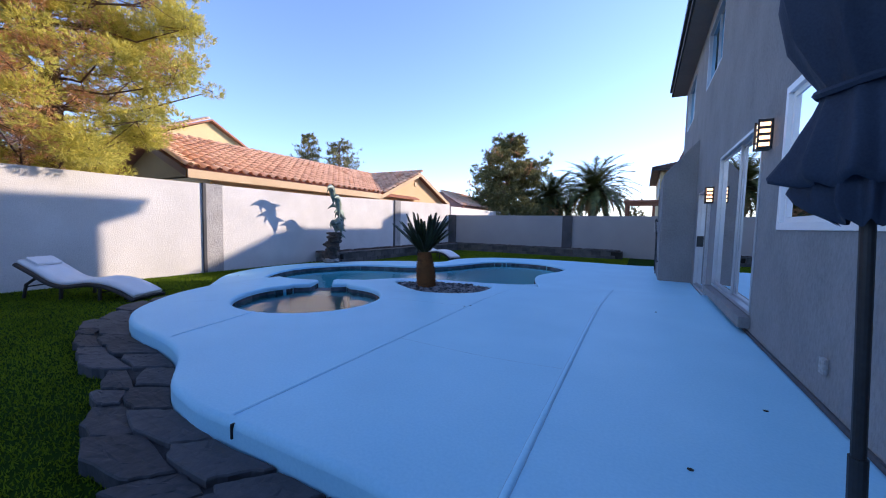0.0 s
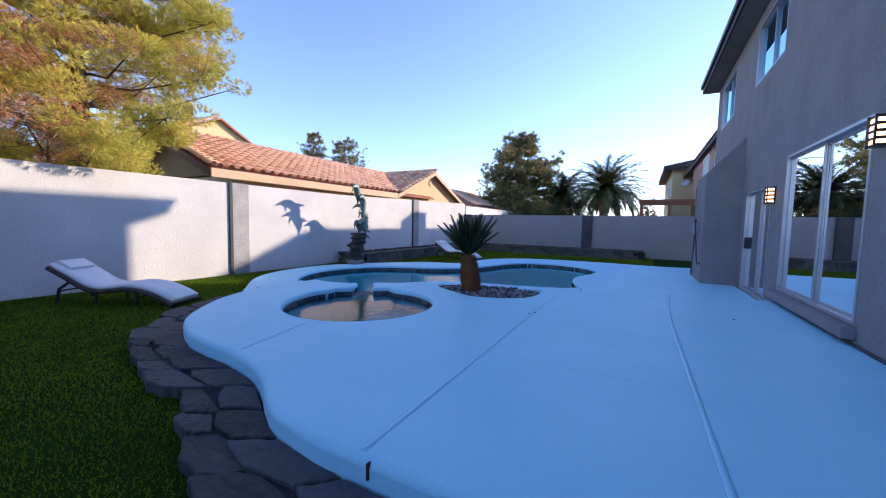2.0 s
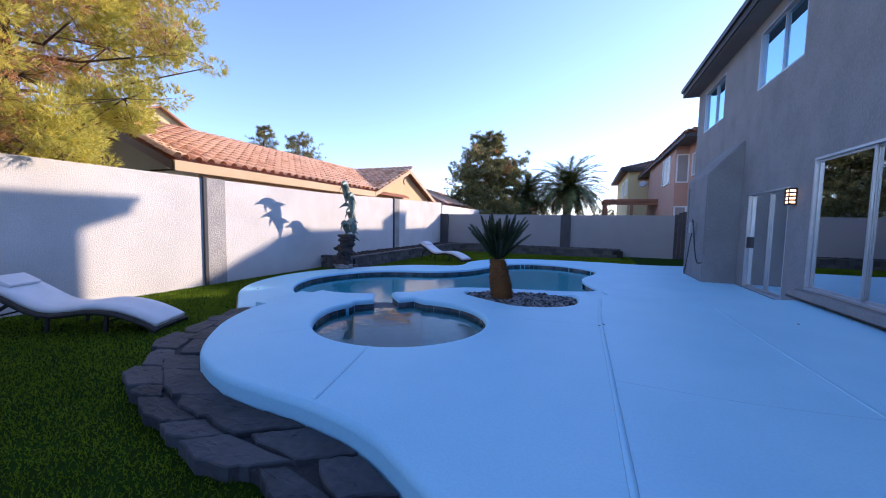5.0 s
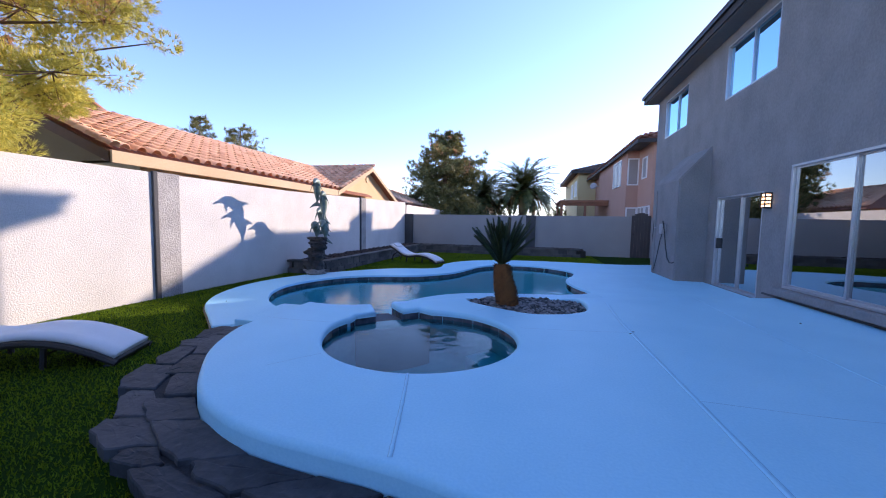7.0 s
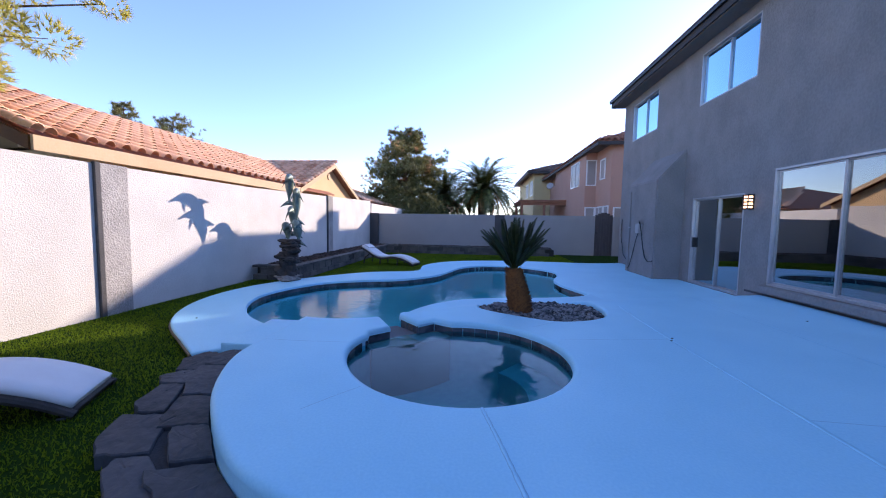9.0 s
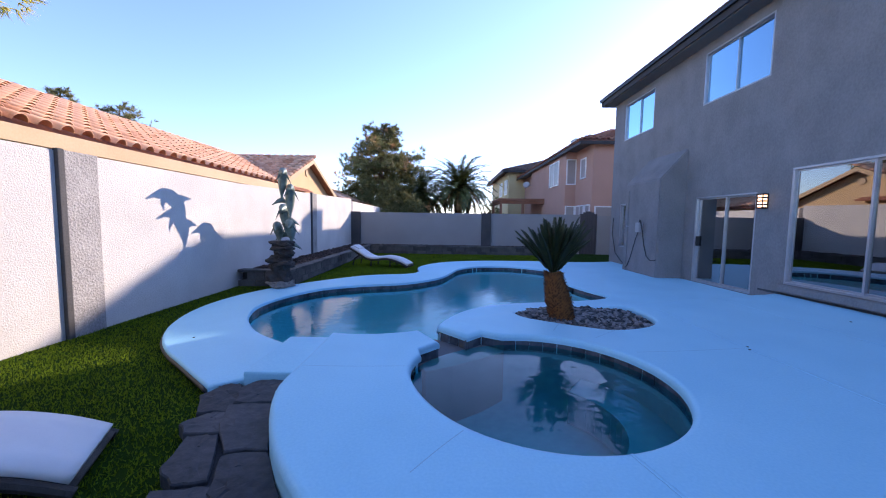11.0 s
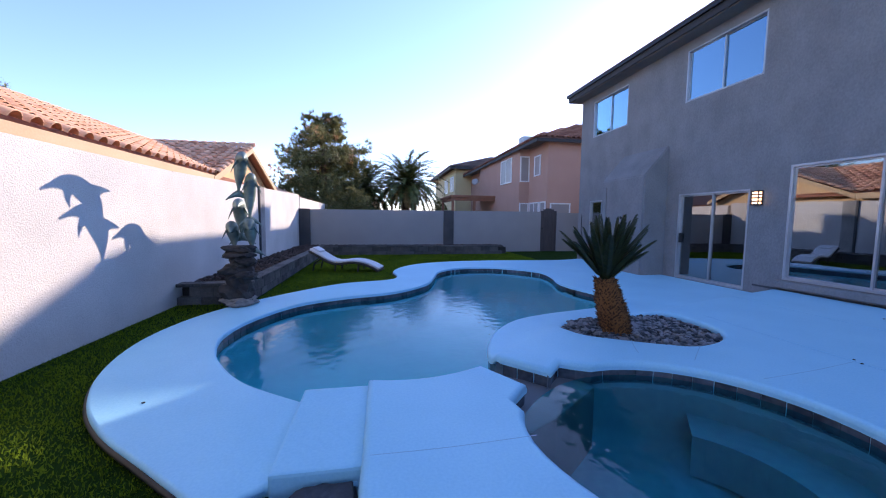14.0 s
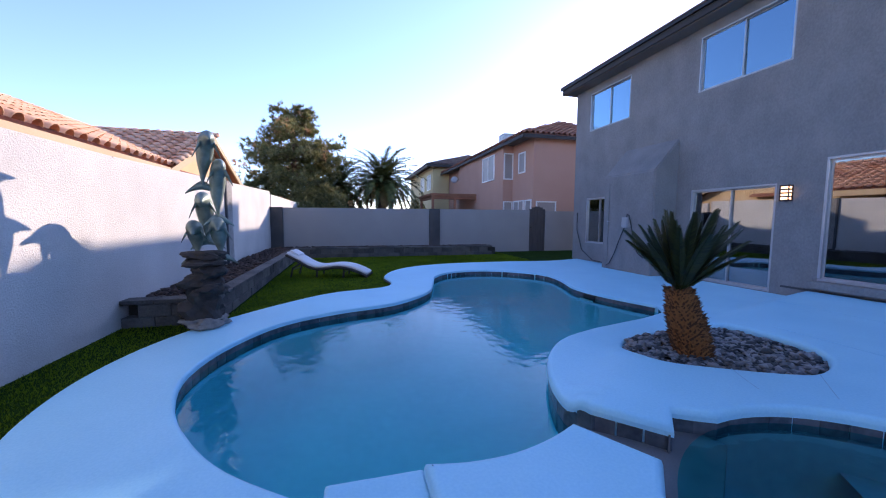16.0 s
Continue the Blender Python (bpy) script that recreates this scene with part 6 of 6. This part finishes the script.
# wall lamps
def wall_lamp(y, z):
    t = thing("wall_lamp", "black louvered wall lamp with warm glass, lit", "wall lamp", "lit wall lamps", m=pose(HOUSE_X, y, z))
    part("back_plate", boxed(-0.02, -0.001, -0.075, 0.075, 0.0, 0.30, 0.004), M_BLACK, t)
    part("glass", boxed(-0.105, -0.022, -0.062, 0.062, 0.02, 0.28, 0.004), M_LAMP, t, "glowing warm glass")
    for s in (-1, 1):
        part("corner_post", boxed(-0.125, -0.109, s * 0.07 - 0.008, s * 0.07 + 0.008, 0.0, 0.30, 0.003), M_BLACK, t)
    for k in range(5):
        part("louver", boxed(-0.108, -0.022, -0.076, 0.076, 0.0 + k * 0.0675, 0.028 + k * 0.0675, 0.003), M_BLACK, t)
    return t


wall_lamp(4.90, 1.98)
wall_lamp(8.20, 1.63)

# meter box, conduits and hose on the chimney bump
mb = thing("utility_box", "gray utility box with black cable on the stucco chimney", "utility box", m=pose(0.40, 11.45, 1.05))
part("body", boxed(-0.11, -0.001, -0.11, 0.11, 0.0, 0.28, 0.012), M_BOXGRAY, mb)
part("cover", boxed(-0.125, -0.111, -0.095, 0.095, 0.02, 0.26, 0.006), M_BOXGRAY, mb)
part("cable", tube(bmesh.new(), [(-0.06, -0.02, 0.28), (-0.08, -0.05, 0.36), (-0.1, -0.14, 0.33), (-0.08, -0.22, 0.05), (-0.06, -0.30, -0.35), (-0.05, -0.44, -0.66), (-0.05, -0.62, -0.76), (-0.04, -0.80, -0.75), (-0.03, -0.86, -0.72)], 0.014, 0.014, 8), M_RUBBER, mb, "hanging black cable")
part("cable", tube(bmesh.new(), [(-0.05, 0.06, 0.0), (-0.06, 0.16, -0.2), (-0.05, 0.42, -0.75), (-0.04, 0.62, -1.05), (-0.04, 0.75, -1.12)], 0.012, 0.012, 8), M_RUBBER, mb, "hanging black cable")
cd = thing("wall_conduit", "thin taupe conduit running up the stucco wall", "conduit", m=pose(0, 0, 0))
part("pipe", tube(bmesh.new(), [(0.38, 12.2, -0.16), (0.38, 12.2, 2.3)], 0.014), M_STUCCO_HOUSE, cd)
part("clip", boxed(0.36, 0.398, 12.17, 12.23, 1.2, 1.23), M_BOXGRAY, cd)
cc = thing("wall_conduit", "black cable drooping along the far end of the house wall", "cable", m=pose(0, 0, 0))
part("cable", tube(bmesh.new(), [(1.085, 14.7, 1.5), (1.05, 14.65, 0.9), (1.03, 14.3, 0.2), (1.02, 13.7, -0.1), (1.03, 13.1, -0.13), (1.05, 12.7, 0.1)], 0.013, 0.013, 8), M_RUBBER, cc)
outlet = thing("wall_outlet", "gray covered outlet box on the stucco wall", "outlet", m=pose(HOUSE_X, 3.24, 0.22))
part("cover", boxed(-0.03, -0.001, -0.04, 0.04, 0.0, 0.11, 0.012), M_PILLAR, outlet)
skim = thing("skimmer_lid", "white skimmer mouth in the pool wall", "skimmer", m=pose(-2.33, 9.35, Z_LOW - 0.07))
part("mouth", boxed(-0.02, 0.10, -0.2, 0.2, -0.13, -0.008, 0.01), M_CRACK, skim)
part("weir", boxed(-0.05, -0.021, -0.19, 0.19, -0.13, -0.10, 0.006), M_WHITE, skim)

# ---- pieces: waterline tiles ----
tile_m = mesh_of("tile", boxed(-0.0747, 0.0747, -0.006, 0.006, -0.0738, 0.0738, 0.003), M_TILE)


def tile_row(line, z, parent, off, step=0.15, sunk=False):
    for p, d in along(line, step):
        n = Vector((-d.y, d.x))
        q = p + n * off
        shared("tile", tile_m, parent, pose(q.x, q.y, z - (ramp(p.x, p.y) if sunk else 0.0), 0, 0, math.degrees(math.atan2(d.y, d.x))))


sgn = 1 if area2(pool_loop) > 0 else -1
tile_row(pool_low, -0.292, pool_shell, -0.026 * sgn)
tile_row(island_edge, -0.135, pool_shell, -0.026 * sgn, sunk=True)
tile_row(island_edge, -0.286, pool_shell, -0.026 * sgn, sunk=True)
tile_row(jetty_edge[:-3], -0.135, pool_shell, -0.026 * sgn)
tile_row(jetty_edge[:-3], -0.286, pool_shell, -0.026 * sgn)
tile_row(spa_arc, -0.132, spa_shell, 0.026)
for a, b in ((island_edge[-1], SPA_TAB[0]), (SPA_TAB[0], SPA_TAB[1]), (SPA_TAB[1], spa_arc[0]), (spa_arc[-1], JETTY_TAB[0]), (JETTY_TAB[0], JETTY_TAB[1]), (JETTY_TAB[1], jetty_edge[0])):
    tile_row([a, b], -0.135, spa_shell, 0.024, (b - a).length / max(1, round((b - a).length / 0.15)) * 0.998)

# ---- turf blades ----
nr = np.random.default_rng(12)
want = 470000
xs, ys = nr.uniform(WALL_X + 0.02, -0.45, want), nr.uniform(-1.6, 18.7, want)
keep = np.ones(want, bool)


def mask(loop):
    c = np.zeros(want, bool)
    for a, b in zip(loop, loop[1:] + loop[:1]):
        if abs(b[1] - a[1]) < 1e-9:
            continue
        c ^= ((a[1] > ys) != (b[1] > ys)) & (xs < (b[0] - a[0]) * (ys - a[1]) / (b[1] - a[1]) + a[0])
    return c


for loop in (raised, low, pool_loop, base_loop, spa_circle, [(p.x, p.y) for p in (on_band(k / 40, v) for v in (0,) for k in range(41))] + [(p.x, p.y) for p in (on_band(k / 40, 1.0) for k in range(40, -1, -1))]):
    keep &= ~mask([(p[0], p[1]) for p in loop])
keep &= ~((xs < BED_X + 0.05) & (ys > 8.9)) & ~((xs < -0.7) & (ys > BED_Y - 0.15))
pts = np.stack([xs, ys, np.full(want, Z_LAWN)], axis=1)[keep]
blades = cloud("grass", *spikes(pts, np.tile([0.12, -0.1, 1.0], (len(pts), 1)), 1, 0.034, 0.0105, 0.45, nr), M_BLADE)
tagged(blades, "short green artificial turf blades", "grass", kind="stuff")
